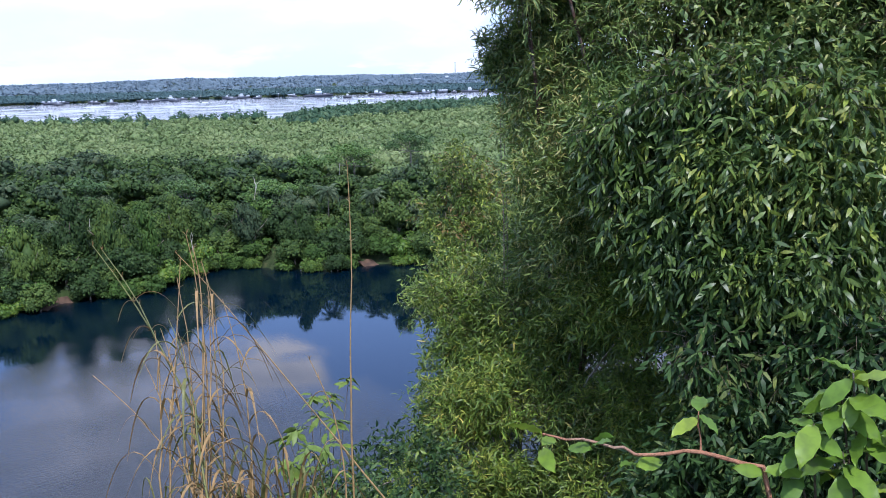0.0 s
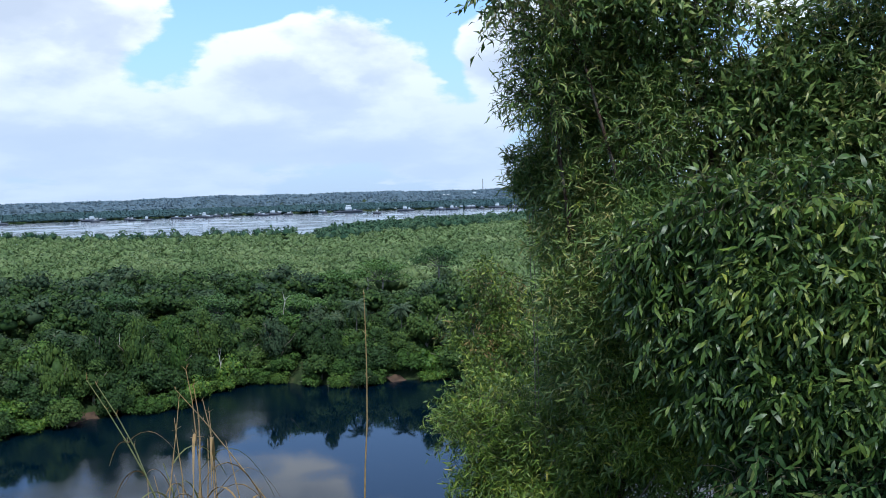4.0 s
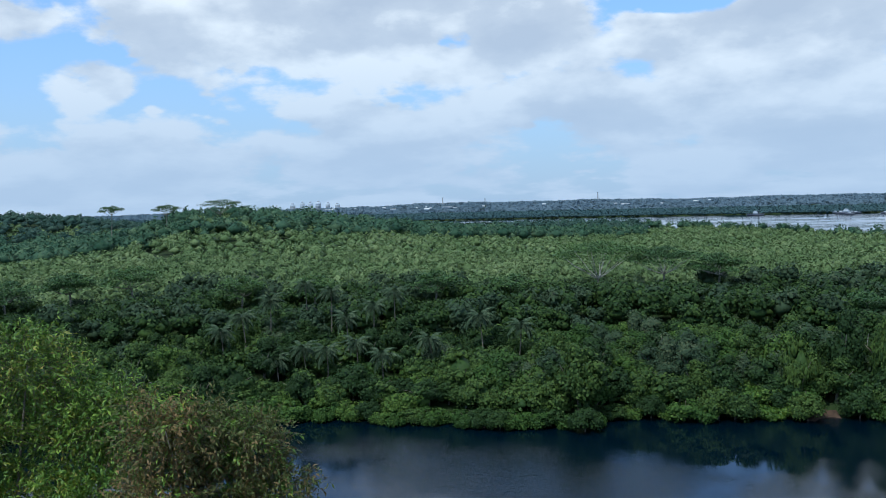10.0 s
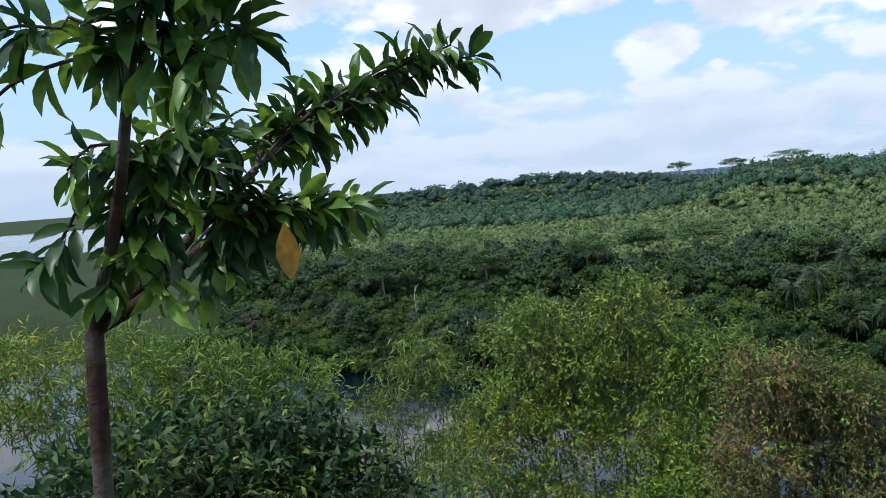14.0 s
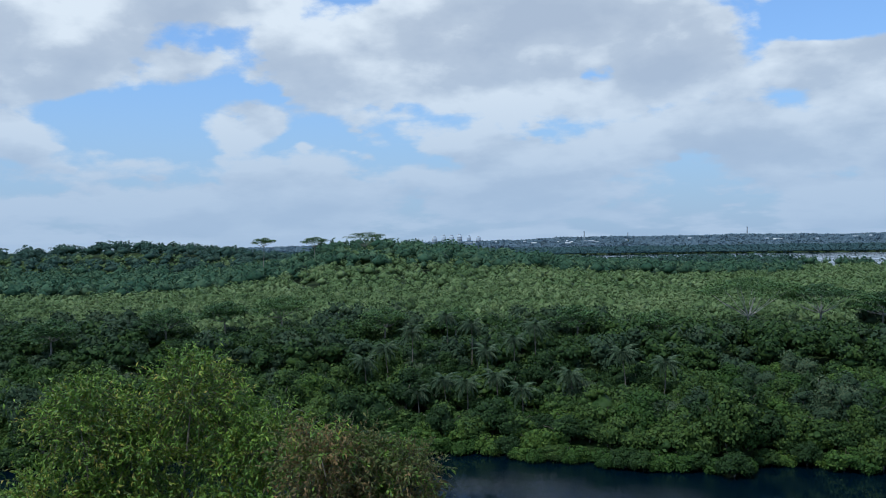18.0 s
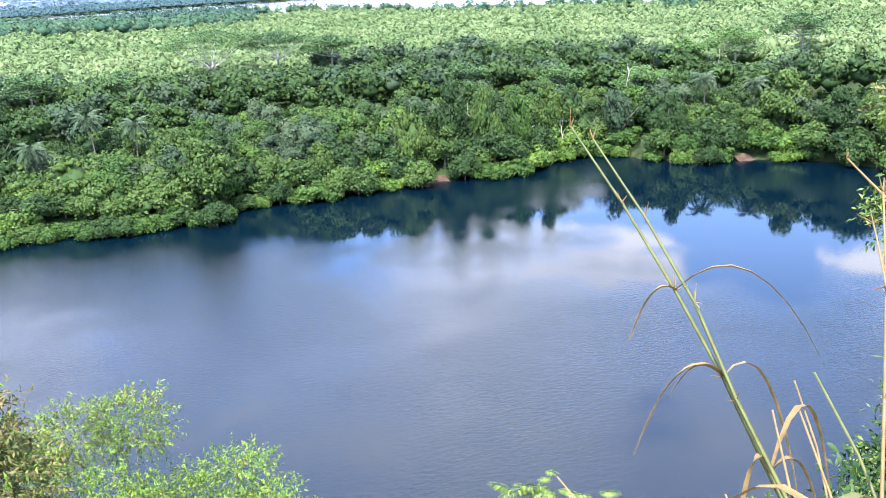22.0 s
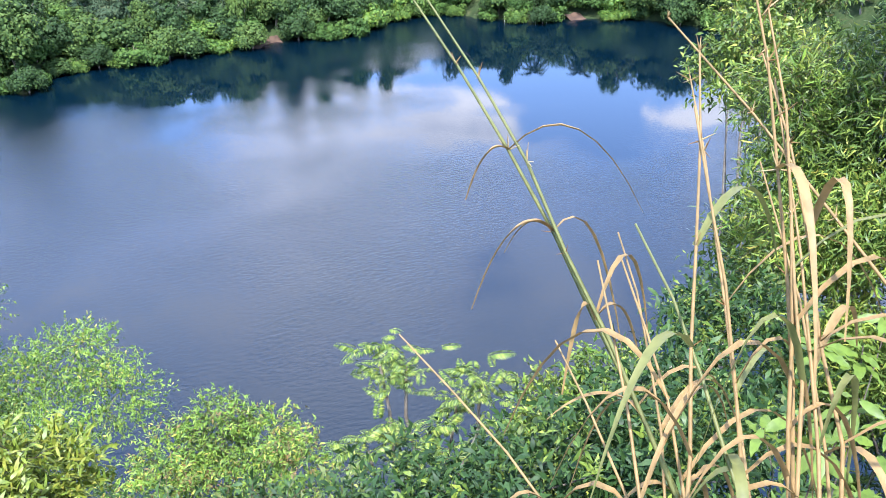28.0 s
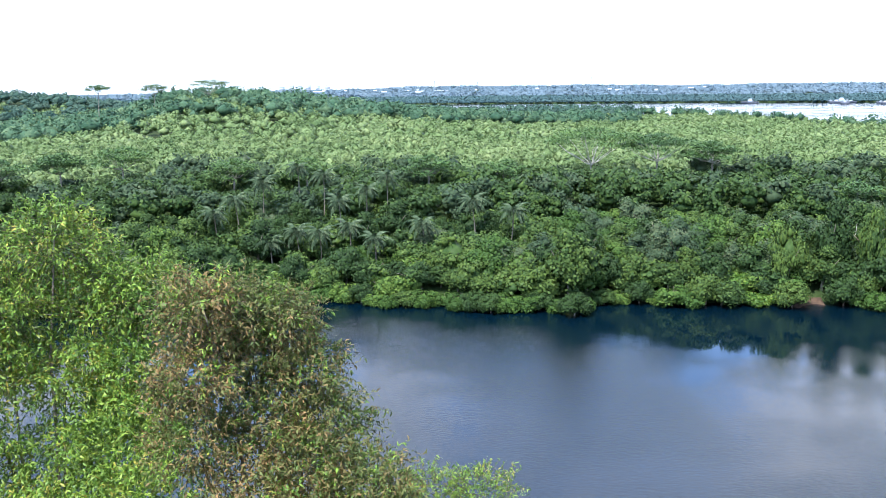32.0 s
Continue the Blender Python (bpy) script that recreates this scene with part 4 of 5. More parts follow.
def shed(az, r, w, h, roof, z=None):
    p = sight(az, 0, r)
    z0 = float(ground_z(p.x, p.y)) if z is None else z
    ob = thing("waterfront_shed", (p.x, p.y, z0), "long pale low shed on the far waterfront", "shed", "sheds of the far waterfront")
    ob.rotation_euler = (0, 0, radians(-az + rng.uniform(-12, 12)))
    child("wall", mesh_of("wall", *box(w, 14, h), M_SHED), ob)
    child("roof", mesh_of("roof", *gable(w + 1.5, 15.5, h * 0.45, h + 0.01), roof), ob)


for i in range(30):
    a = rng.normal(33, 4) if i < 20 else rng.uniform(6, 48)
    shed(a, rng.uniform(2082, 2130), rng.choice((5, 7, 9, 12, 22), p=(0.3, 0.3, 0.2, 0.15, 0.05)), rng.uniform(1.6, 4.0), M_ORANGE if i in (3, 9) else (M_SHED if rng.random() < 0.8 else M_WHITE), 1.4)
for i in range(30):
    a = rng.uniform(-13, 12) if i < 22 else rng.uniform(40, 50)
    shed(a, rng.uniform(3000, 3900), rng.choice((8, 12, 18, 34), p=(0.35, 0.3, 0.25, 0.1)), rng.uniform(2, 4.5), M_WHITE if rng.random() < 0.8 else M_GREYROOF, rng.uniform(16, 24))


def ship(az, r, length, tall):
    p = sight(az, 0, r)
    ob = thing("ship", (p.x, p.y, -1.0), "dark-hulled ship moored off the far coast", "ship", "ships in the strait")
    ob.rotation_euler = (0, 0, radians(-az + rng.uniform(-25, 25)))
    v, f = box(length, 9, 4.5)
    v[:4, 0] *= 0.86
    child("hull", mesh_of("hull", v, f, M_HULL), ob)
    child("deckhouse", mesh_of("deckhouse", *join([box(length * 0.2, 7, tall * 0.6, 4.5), box(length * 0.14, 6, tall * 0.4, 4.5 + tall * 0.6)]), M_SHED), ob)
    child("mast", mesh_of("mast", *tube(np.array([(length * 0.2, 0, 4.5), (length * 0.2, 0, 5 + tall * 1.6)]), (0.5, 0.3), 6), M_HULL), ob)


for az, r, l, h in ((34.9, 1990, 70, 12), (30.2, 2010, 34, 6), (26.0, 1980, 40, 7), (22.6, 1860, 22, 5), (19.5, 2000, 45, 7), (38.5, 1960, 36, 7), (41.5, 1940, 26, 6),
                    (44.4, 2000, 40, 7), (14.5, 1990, 36, 6), (36.7, 1800, 18, 4)):
    ship(az, r, l, h)


for _ in range(26):
    ship(rng.uniform(19, 47), rng.uniform(1900, 2060), rng.uniform(9, 24), rng.uniform(1.5, 3.5))


def tower_block(az, r, w, top_el):
    p = sight(az, top_el, r)
    z0 = 20.0
    h = p.z - z0
    ob = thing("tower_block", (p.x, p.y, z0), "haze-tinted pale high-rise block on the far coast", "building", "high-rise blocks of the far coast")
    ob.rotation_euler = (0, 0, radians(-az))
    # wall colour carries the painted haze of the far coast
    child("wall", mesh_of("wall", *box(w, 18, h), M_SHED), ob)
    child("roof", mesh_of("roof", *box(w * 0.5, 9, 5, h), M_GREYROOF), ob)
    floors = max(3, int(h / 9))
    strip = [box(w * 0.94, 0.6, 2.6, 4 + k * (h - 6) / floors) for k in range(floors)]
    for v, f in strip:
        me = mesh_of("window_band", v - np.array([0, 9.1, 0]), f, M_GREYROOF)
        child("window_band", me, ob)


for az, w, el in ((-14.2, 26, 0.02), (-13.6, 22, 0.12), (-13.1, 24, 0.10), (-12.6, 26, 0.14), (-12.0, 20, 0.05), (-11.4, 24, -0.02), (-50.6, 24, 0.15), (-49.4, 20, 0.25),
                  (-48.2, 26, 0.1), (-47.0, 22, 0.05), (48.6, 30, 0.62), (-52.5, 22, 0.1)):
    tower_block(az, 4300, w, el)


def mast(az, r, el, girth):
    p = sight(az, el, r)
    ob = thing("chimney", (p.x, p.y, 24.0), "tall thin grey chimney on the far coast", "chimney", "chimneys of the far coast")
    child("stack", mesh_of("stack", *tube(np.array([(0, 0, 0), (0, 0, (p.z - 24) * 0.5), (0, 0, p.z - 24)]), (girth * 1.3, girth, girth * 0.8), 8), M_GREYROOF, True), ob)
    child("rim", mesh_of("rim", *tube(np.array([(0, 0, p.z - 26), (0, 0, p.z - 23.5)]), (girth * 1.1, girth * 1.1), 8), M_HULL, True), ob)


for az, el, gth in ((-4.7, 0.22, 3.0), (5.1, 0.32, 3.2), (-2.0, 0.1, 2.4), (43.5, 0.55, 2.6)):
    mast(az, 4200, el, gth)


# ---- trees and shrubs of the lookout's own slope ----
def foot(clumps, pull=0.0, toward=None):
    """Where a tree with these clumps is rooted: below their middle, on the slope."""
    c = sum((sight(*q) for q in clumps), Vector()) / len(clumps)
    if toward is not None:
        c = c.lerp(Vector(toward), pull)
    return (c.x, c.y, float(ground_z(c.x, c.y)))


DARK = ((52.9, 10.4, 9.4), (55.6, 10.2, 10.4), (59.6, 8.1, 9.9), (52.9, 6.2, 9.4), (55.7, 4.8, 10.4), (60, 2.4, 9.4), (52.5, 0.1, 10.4), (54.9, -1.5, 9.9), (59.6, -2.4, 9.4), (54, -4.9, 9.9), (57.5, -6.1, 9.4), (61.2, -5.9, 8.4), (54.8, -9.2, 9.4), (58.3, -10.5, 8.9), (54.7, -14.2, 10.4), (58.4, -14.6, 8.9))
DARK_HIGH = ((52.4, 15, 9.4), (57, 15, 10), (62, 13, 10), (66, 9, 10), (64, 3, 10), (69, 4, 10), (73, 7, 10), (72, -1, 9.5), (76, 2, 9.5), (66, -5, 9.5), (78, -6, 9), (73, -9, 8.5))
near_tree("acacia_tree", "tall dark green acacia with hanging sickle leaves, on the slope", "tree", foot(DARK), DARK, 0.66, 130, 12, 0.135, M_DARKLEAF, bark=M_DARKBARK, girth=0.08, droop=0.3, second=M_LUSH, skirt=6, fill=14)
near_tree("acacia_tree", "tall dark green acacia, its crown above the slope", "tree", foot(DARK_HIGH), DARK_HIGH, 0.95, 110, 13, 0.14, M_DARKLEAF, BLADE, bark=M_DARKBARK, girth=0.10, droop=0.3, skirt=6, fill=12)
EAST = [from_stand(*q) for q in ((66, 9, 12), (70, 7, 11.6), (74, 9, 11.2), (78, 7, 11), (68, 2, 11.6), (72, 1, 11.2), (76, 2, 10.8), (80, 1, 10.6), (82, 8, 10.6), (71, 14, 11.4), (77, 14, 11), (84, -4, 10.2))]
near_tree("acacia_tree", "tall dark acacia at the edge of the shaded thicket", "tree", foot(EAST), EAST, 0.95, 105, 13, 0.14, M_DARKLEAF, SICKLE, bark=M_DARKBARK, girth=0.10, droop=0.3, skirt=8, fill=10)
TWIGLET = ((50.5, 1.3, 10.2), (50.9, -0.6, 10.2))
near_tree("sapling", "thin dark acacia sapling beside the tall acacia", "tree", foot(TWIGLET), TWIGLET, 0.33, 60, 11, 0.13, M_DARKLEAF, girth=0.03, droop=0.2)
BROADBUSH = [from_stand(*q) for q in ((54, -4, 9.8), (57.5, -1.6, 9.5), (61.5, -1.2, 9.3), (65.5, -2.2, 9.2), (55, -8, 9.8), (59, -6.4, 9.3), (63, -6.6, 9.0), (67, -7.2, 9.0), (57, -12, 9.6), (61, -11.6, 9.2), (66, -11.8, 9.0))]
near_tree("climber_clad_shrub", "green shrub hung with pointed-leaf climbers", "shrub", foot(BROADBUSH), BROADBUSH, 0.58, 70, 9, 0.14, M_CLIMBER, LANCE, girth=0.05, droop=1.1, second=M_LUSH, skirt=7, fill=8, width=1.0, dense=2.6)
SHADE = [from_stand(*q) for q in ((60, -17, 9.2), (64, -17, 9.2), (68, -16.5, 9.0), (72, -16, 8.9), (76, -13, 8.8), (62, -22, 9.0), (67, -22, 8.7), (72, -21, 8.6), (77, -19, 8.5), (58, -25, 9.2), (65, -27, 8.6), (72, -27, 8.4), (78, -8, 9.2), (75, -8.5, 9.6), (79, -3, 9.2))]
# the leaf colour itself holds the dark hollow under the acacias
near_tree("dark_shrub", "dark green shrub under the tall acacias, shade painted into its leaves", "shrub", foot(SHADE), SHADE, 0.6, 80, 9, 0.15, M_SHADE, LANCE, girth=0.05, droop=0.9, skirt=6)
LOWACACIA = ((45.8, -18.7, 11), (48.2, -17.3, 11.6), (49.2, -21.8, 11), (52.2, -19.3, 10.6), (52.9, -14.8, 11.1), (55.7, -21.1, 10.1), (59.6, -17.4, 9.1), (46.3, -23.9, 11), (51, -24.6, 10.5), (63.2, -20.2, 8.6), (45.9, -26, 11.4), (49.3, -26, 11))
near_tree("acacia_shrub", "yellow-green acacia shrub leaning over the lake", "shrub", foot(LOWACACIA), LOWACACIA, 0.60, 62, 11, 0.135, M_LUSH, girth=0.05, droop=0.25, second=M_GREENLEAF, skirt=5, dense=2.4, fill=6)
LOWER = [from_stand(*q) for q in ((43.5, -21, 12.5), (47, -20.5, 12.2), (50.5, -21, 12), (54, -20.5, 11.6), (57.5, -21, 11.2), (44.5, -25.5, 12.3), (48.5, -26, 12), (52, -25.5, 11.6), (56, -26, 11.2), (60, -24, 10.8), (50, -16.5, 12.4), (54, -16, 12), (58, -15.5, 11.4))]
near_tree("acacia_shrub", "green acacia thicket hanging over the lower slope", "shrub", foot(LOWER), LOWER, 0.58, 66, 11, 0.135, M_LUSH, girth=0.05, droop=0.3, second=M_GREENLEAF, skirt=6, dense=2.2, fill=8)
MIDTREE = ((45.6, -7, 20.4), (47.4, -9.4, 20.4), (44.3, -10.2, 20.4), (48.9, -11.3, 19.4), (45.8, -12.3, 20))
near_tree("acacia_tree", "small olive acacia tree above the lake", "tree", foot(MIDTREE), MIDTREE, 0.80, 85, 12, 0.14, M_LUSH, BLADE, girth=0.08, droop=0.3, second=M_BROWNLEAF, width=0.9)
MIDLOW = ((45.2, -14.9, 16.4), (47.7, -15.8, 16.4), (43.8, -16.6, 16.4), (47, -19, 15.5))
near_tree("acacia_shrub", "olive acacia shrub on the lower slope", "shrub", foot(MIDLOW), MIDLOW, 0.7, 70, 12, 0.14, M_LUSH, BLADE, girth=0.06)

GREEN = ((-30.1, -8.8, 17), (-36.5, -10.2, 17.1), (-33.3, -12.3, 17.1), (-27.8, -12.2, 17), (-25, -12.6, 16.5), (-38.3, -14.5, 17.1), (-34.6, -15.8, 17.1), (-30.2, -16.4, 17), (-26.3, -16.8, 16.5), (-40.8, -17.5, 16.6), (-36.5, -20, 17.1), (-31.3, -21.3, 17), (-27.7, -21, 16), (-38.3, -22.6, 16.6), (-33, -24.5, 16), (-27, -25, 15), (-30, -28, 14.5), (-24.5, -28, 14), (-34, -28, 15))
near_tree("acacia_tree", "light green acacia tree with a domed crown above the lake", "tree", foot(GREEN), GREEN, 0.95, 185, 13, 0.105, M_GREENLEAF, BLADE, girth=0.10, droop=0.3, second=M_BRIGHT, skirt=9)
BROWN = ((-22.7, -13.4, 13), (-20.2, -13.8, 13.5), (-17.9, -14.5, 13.4), (-19.7, -17.2, 13.5), (-23.2, -17.6, 13), (-16.3, -17.8, 13.4), (-15.1, -21, 13.4), (-19.2, -21.2, 13.2), (-23.7, -21.3, 13), (-16.3, -23.4, 12.9), (-20.5, -25.5, 12.6), (-16.5, -27.5, 12.6), (-19, -29.5, 12.4), (-22.5, -30, 12.2), (-15, -30.5, 12.4), (-12.6, -25, 12.8), (-11.6, -28, 12.6))
near_tree("acacia_tree", "half-withered acacia tree with brown and olive leaves", "tree", foot(BROWN), BROWN, 0.72, 165, 13, 0.086, M_BROWNLEAF, BLADE, girth=0.08, droop=0.45, second=M_GREENLEAF, skirt=10)
FEATHER = ((-44.9, -10.8, 9.1), (-46.5, -12.4, 9.2), (-43.6, -12.7, 9.3), (-48.5, -14.3, 9.2), (-45.8, -15.7, 9.2), (-43.7, -17, 9.1), (-47, -19, 8.8))
near_tree("feathery_shrub", "thin feathery shrub with small drooping leaves", "shrub", foot(FEATHER), FEATHER, 0.38, 40, 10, 0.085, M_LUSH, SICKLE, girth=0.035, droop=0.4, second=M_GREENLEAF)
LEFTYEL = ((-56.1, -11.6, 10.2), (-58.5, -10.6, 10.7), (-53, -12.3, 10.2), (-61, -11.8, 10.3), (-63.1, -8.9, 10.3), (-66, -12, 10), (-69, -9, 10))
near_tree("acacia_shrub", "yellow-green acacia shrub on the slope", "shrub", foot(LEFTYEL), LEFTYEL, 0.62, 90, 12, 0.11, M_GREENLEAF, girth=0.05, skirt=4, dense=2.4)
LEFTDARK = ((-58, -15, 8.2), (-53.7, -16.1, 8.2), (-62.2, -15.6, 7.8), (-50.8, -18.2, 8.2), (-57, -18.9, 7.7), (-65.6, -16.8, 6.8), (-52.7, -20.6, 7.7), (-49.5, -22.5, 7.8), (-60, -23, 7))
# shade from the tree overhead is put into this leaf colour
near_tree("dark_shrub", "dense dark green shrub below the lookout, leaves darkened as if shaded", "shrub", foot(LEFTDARK), LEFTDARK, 0.62, 65, 11, 0.12, M_SHADE, BLADE, girth=0.05, droop=0.2, second=M_LUSH, skirt=8, dense=2.6, width=1.2)

ASH = ((-3.6, -25.9, 21.3), (-7.1, -25.9, 21.3), (-10.3, -26.9, 20.3), (2.2, -30.3, 20.8), (4, -32.9, 20.3), (-1.3, -30.7, 21.3), (-5.9, -29.8, 20.3), (-11, -30.6, 19.3), (-1, -34.1, 19.3), (-6, -32.9, 19), (-11.5, -32.9, 19))
near_tree("acacia_tree", "pale olive thin-leaved acacia over the water", "tree", foot(ASH), ASH, 0.95, 140, 11, 0.10, M_GREENLEAF, BLADE, girth=0.06, droop=0.25, skirt=5)
YOUNG = ((-8.1, -32.8, 9.9), (-5.5, -34.9, 9.9), (-11.6, -34.5, 9.5), (-2, -35.7, 10.3), (-7.3, -36.9, 9.3), (-10, -36.4, 9))
near_tree("young_shrub", "bright yellow-green young shrub on the slope", "shrub", foot(YOUNG), YOUNG, 0.5, 70, 10, 0.115, M_BRIGHT, LANCE, girth=0.03, droop=0.0, skirt=4, dense=2.4)
OLIVE = ((9.6, -36, 16.2), (6.6, -37, 16.2), (12.8, -37.2, 16.2), (9.1, -39.2, 15.7), (14.5, -39.2, 15.2), (5, -38.9, 15))
near_tree("olive_shrub", "olive shrub with bare tips at the foot of the slope", "shrub", foot(OLIVE), OLIVE, 0.72, 120, 11, 0.092, M_GREENLEAF, BLADE, girth=0.06, second=M_BROWNLEAF)
CSHRUB = ((33, -37.0, 13.2), (36.6, -35.5, 13), (39.4, -36.4, 12.5), (34.6, -39.6, 12.6), (41, -37, 10.9), (43.5, -31.5, 12), (29.6, -40.2, 12), (37.5, -39.4, 11.5), (45.5, -27.5, 12.4))
near_tree("green_shrub", "fresh green shrub on the slope above the water", "shrub", foot(CSHRUB), CSHRUB, 0.68, 85, 10, 0.115, M_LUSH, BLADE, girth=0.04, second=M_GREENLEAF, skirt=6, dense=2.2)
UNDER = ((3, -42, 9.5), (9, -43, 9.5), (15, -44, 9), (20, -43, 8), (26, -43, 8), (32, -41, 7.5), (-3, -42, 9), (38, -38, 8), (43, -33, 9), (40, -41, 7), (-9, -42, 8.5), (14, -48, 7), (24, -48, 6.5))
# main leaf colour is darkened to paint the shaded gaps
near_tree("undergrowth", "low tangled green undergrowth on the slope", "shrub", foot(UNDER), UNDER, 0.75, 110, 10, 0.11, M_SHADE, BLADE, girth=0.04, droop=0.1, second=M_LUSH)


def feather_leaf(n=14, length=0.44):
    """A pinnate leaf along +x: a rib with pairs of pointed leaflets."""
    t = np.linspace(0.15, 1, n)
    rib = np.stack([length * t, 0 * t, -0.30 * length * t * t], -1)
    pieces = []
    for side in (-1, 1):
        way = np.tile(np.array([0.35, side * 0.9, -0.35]), (n, 1))
        pieces.append(scatter(BLADE[0], BLADE[1], rib, way, 0.30 * length * np.sin(np.pi * (0.15 + 0.75 * t)) + 0.015, 0.85, 1.4))
    return join(pieces)


PINNATE = ((19.9, -33.8, 10.8), (25.1, -36.2, 10.6), (20.2, -38.2, 10.3), (23.2, -39, 10.1), (18.2, -38.8, 10.3), (21.5, -34.4, 10.3), (26.5, -35.7, 10.2))


def pinnate_shrub():
    spots_ = PINNATE
    base = Vector(foot(spots_))
    ob = thing("pinnate_shrub", base, "fresh green shrub with feather-shaped leaves in whorls", "shrub")
    stem = np.array([0, 0, -0.3])
    LEAVES = [mesh_of("leaf", *feather_leaf(14, 0.29), M_LUSH), mesh_of("leaf", *feather_leaf(12, 0.25), M_LUSH)]
    for az, el, r in spots_:
        c = np.array(tuple(sight(az, el, r) - base))
        shoot = child("stem", mesh_of("stem", *tube(bend(stem, c, 0.1, 7, 0.05), np.linspace(0.04, 0.015, 7), 6), M_BARK, True), ob)
        for i in range(30):
            f = child("leaf", LEAVES[i % 2], shoot)
            f.matrix_basis = Matrix.Translation(Vector(c) + Vector(rng.normal(0, 0.13, 3))) @ pose(0, 0, 0, 0, -math.degrees(rng.uniform(-0.25, 0.75)), i * 137.5) @ Matrix.Scale(rng.uniform(0.6, 1.05), 4)


pinnate_shrub()


# ---- the broad-leaved tree and plants beside the lookout ----
def whorl(ob, c, way, leaves, length, mat, template=BROAD_TRIS, droop=0.5, width=1.0, name="leaf_whorl", single=False):
    """Leaves round the tip of a twig."""
    n = leaves
    a = np.arange(n) * 2.39996 + rng.uniform(0, 6)
    way = np.array(unit(way))
    u = unit(np.cross(way, (0.3, 0.2, 1.0)))
    v = np.cross(way, u)
    d = np.cos(a)[:, None] * u + np.sin(a)[:, None] * v + way * rng.uniform(0.1, 0.8, (n, 1)) + np.array([0, 0, -droop]) * rng.uniform(0.3, 1.4, (n, 1))
    pos = np.array(c) - way * rng.uniform(0, 0.10, (n, 1)) * (length / 0.2)
    v, f = scatter(*template, pos, unit(d), length * rng.uniform(0.65, 1.15, n), width, 1.1)
    if not single:
        child(name, mesh_of(name, v, f, mat, True), ob)
        return
    k = len(template[0])
    for i in range(n):
        child("leaf", mesh_of("leaf", v[i * k:i * k + k], template[1], mat, True), ob)


def big_leaf_tree():
    base = Vector((*sight(-69.9, -17, 3.39).xy, 0))
    base.z = float(ground_z(base.x, base.y))
    ob = thing("broad_leaved_tree", base, "dark broad-leaved tree with whorls of glossy leaves beside the lookout", "tree")
    fork = np.array(tuple(sight(-68.2, -6.5, 3.39) - base))
    child("trunk", mesh_of("trunk", *tube(bend((0, 0, -0.3), fork, 0, 7, 0.008), np.linspace(0.036, 0.030, 7), 10), M_DARKBARK, True), ob)
    boughs = (((-58.5, 1.5, 3.5), ((-45.1, 7.3, 3.53), (-46.5, 8.0, 3.54), (-47.8, 7.8, 3.54), (-49.0, 7.4, 3.55), (-49.8, 5.6, 3.56), (-51.6, 6.2, 3.57), (-53.1, 5.9, 3.58), (-52.4, 4.0, 3.58), (-55.2, 4.8, 3.6), (-54.4, 3.3, 3.59), (-56.5, 4.4, 3.61), (-57.4, 3.2, 3.61))),
              ((-60.5, -1.5, 3.42), ((-52.1, -1.3, 3.38), (-54.4, -0.8, 3.39), (-56.0, -1.4, 3.4), (-54.1, -2.0, 3.39), (-57.5, -0.6, 3.41), (-59.2, 0.8, 3.42), (-59.7, -1.8, 3.43), (-60.9, -3.0, 3.44), (-58.4, -2.6, 3.42), (-60.9, -4.5, 3.43), (-62.5, -5.5, 3.4))),
              ((-64.5, 2.5, 3.3), ((-59.1, 3.2, 3.42), (-60.8, 4.0, 3.43), (-62.1, 2.8, 3.44), (-61.7, -0.4, 3.44), (-63.0, 3.4, 3.16), (-65.4, 2.0, 3.18), (-61.7, 1.8, 3.15), (-66.8, -0.9, 3.19), (-64.4, -1.1, 3.17), (-66.3, -3.6, 3.18), (-64.8, -5.0, 3.17), (-67.9, -4.9, 3.19), (-69, 2, 3.2), (-71, -3, 3.2))),
              ((-66.0, 8.0, 2.9), ((-61.5, 14.1, 2.62), (-63.2, 12.2, 2.63), (-60.6, 8.7, 2.62), (-63.0, 7.7, 2.64), (-64.1, 14.5, 2.64), (-64.0, 5.6, 2.7), (-65.9, 10.6, 2.8), (-68, 7, 2.9), (-68, 14, 2.8), (-72, 9, 2.9), (-64, 19, 2.7), (-70, 19, 2.8), (-75, 4, 3.0))))
    for (a0, e0, r0), tips in boughs:
        joint = np.array(tuple(sight(a0, e0, r0) - base))
        child("bough", mesh_of("bough", *tube(bend(fork, joint, -0.02, 6, 0.01), np.linspace(0.024, 0.015, 6), 8), M_DARKBARK, True), ob)
        for k, tip in enumerate(tips):
            c = np.array(tuple(sight(*tip) - base))
            line = bend(joint, c, 0.05, 7, 0.008)
            twig = child("twig", mesh_of("twig", *tube(line, np.linspace(0.007, 0.004, 7), 6), M_DARKBARK, True), ob)
            long = 0.145 if tip[2] > 3 else 0.17
            whorl(twig, c, c - joint, 11, long, M_BROAD, droop=0.45, width=0.84, single=tip[0] > -62)
            whorl(twig, line[5], c - joint, 8, long, M_BROAD, droop=0.6, width=0.84)
            whorl(twig, line[3], c - joint, 6, long, M_BROAD, droop=0.6, width=0.84)
    c = np.array(tuple(sight(-57.8, -1.6, 3.23) - base))
    leaf = scatter(*BROAD_TRIS, np.array([c]), np.array([[0.05, 0.02, -1.0]]), 0.19, 1.1)
    child("yellow_leaf", mesh_of("yellow_leaf", *leaf, M_YELLOW, True), ob, "single yellowed hanging leaf")


big_leaf_tree()


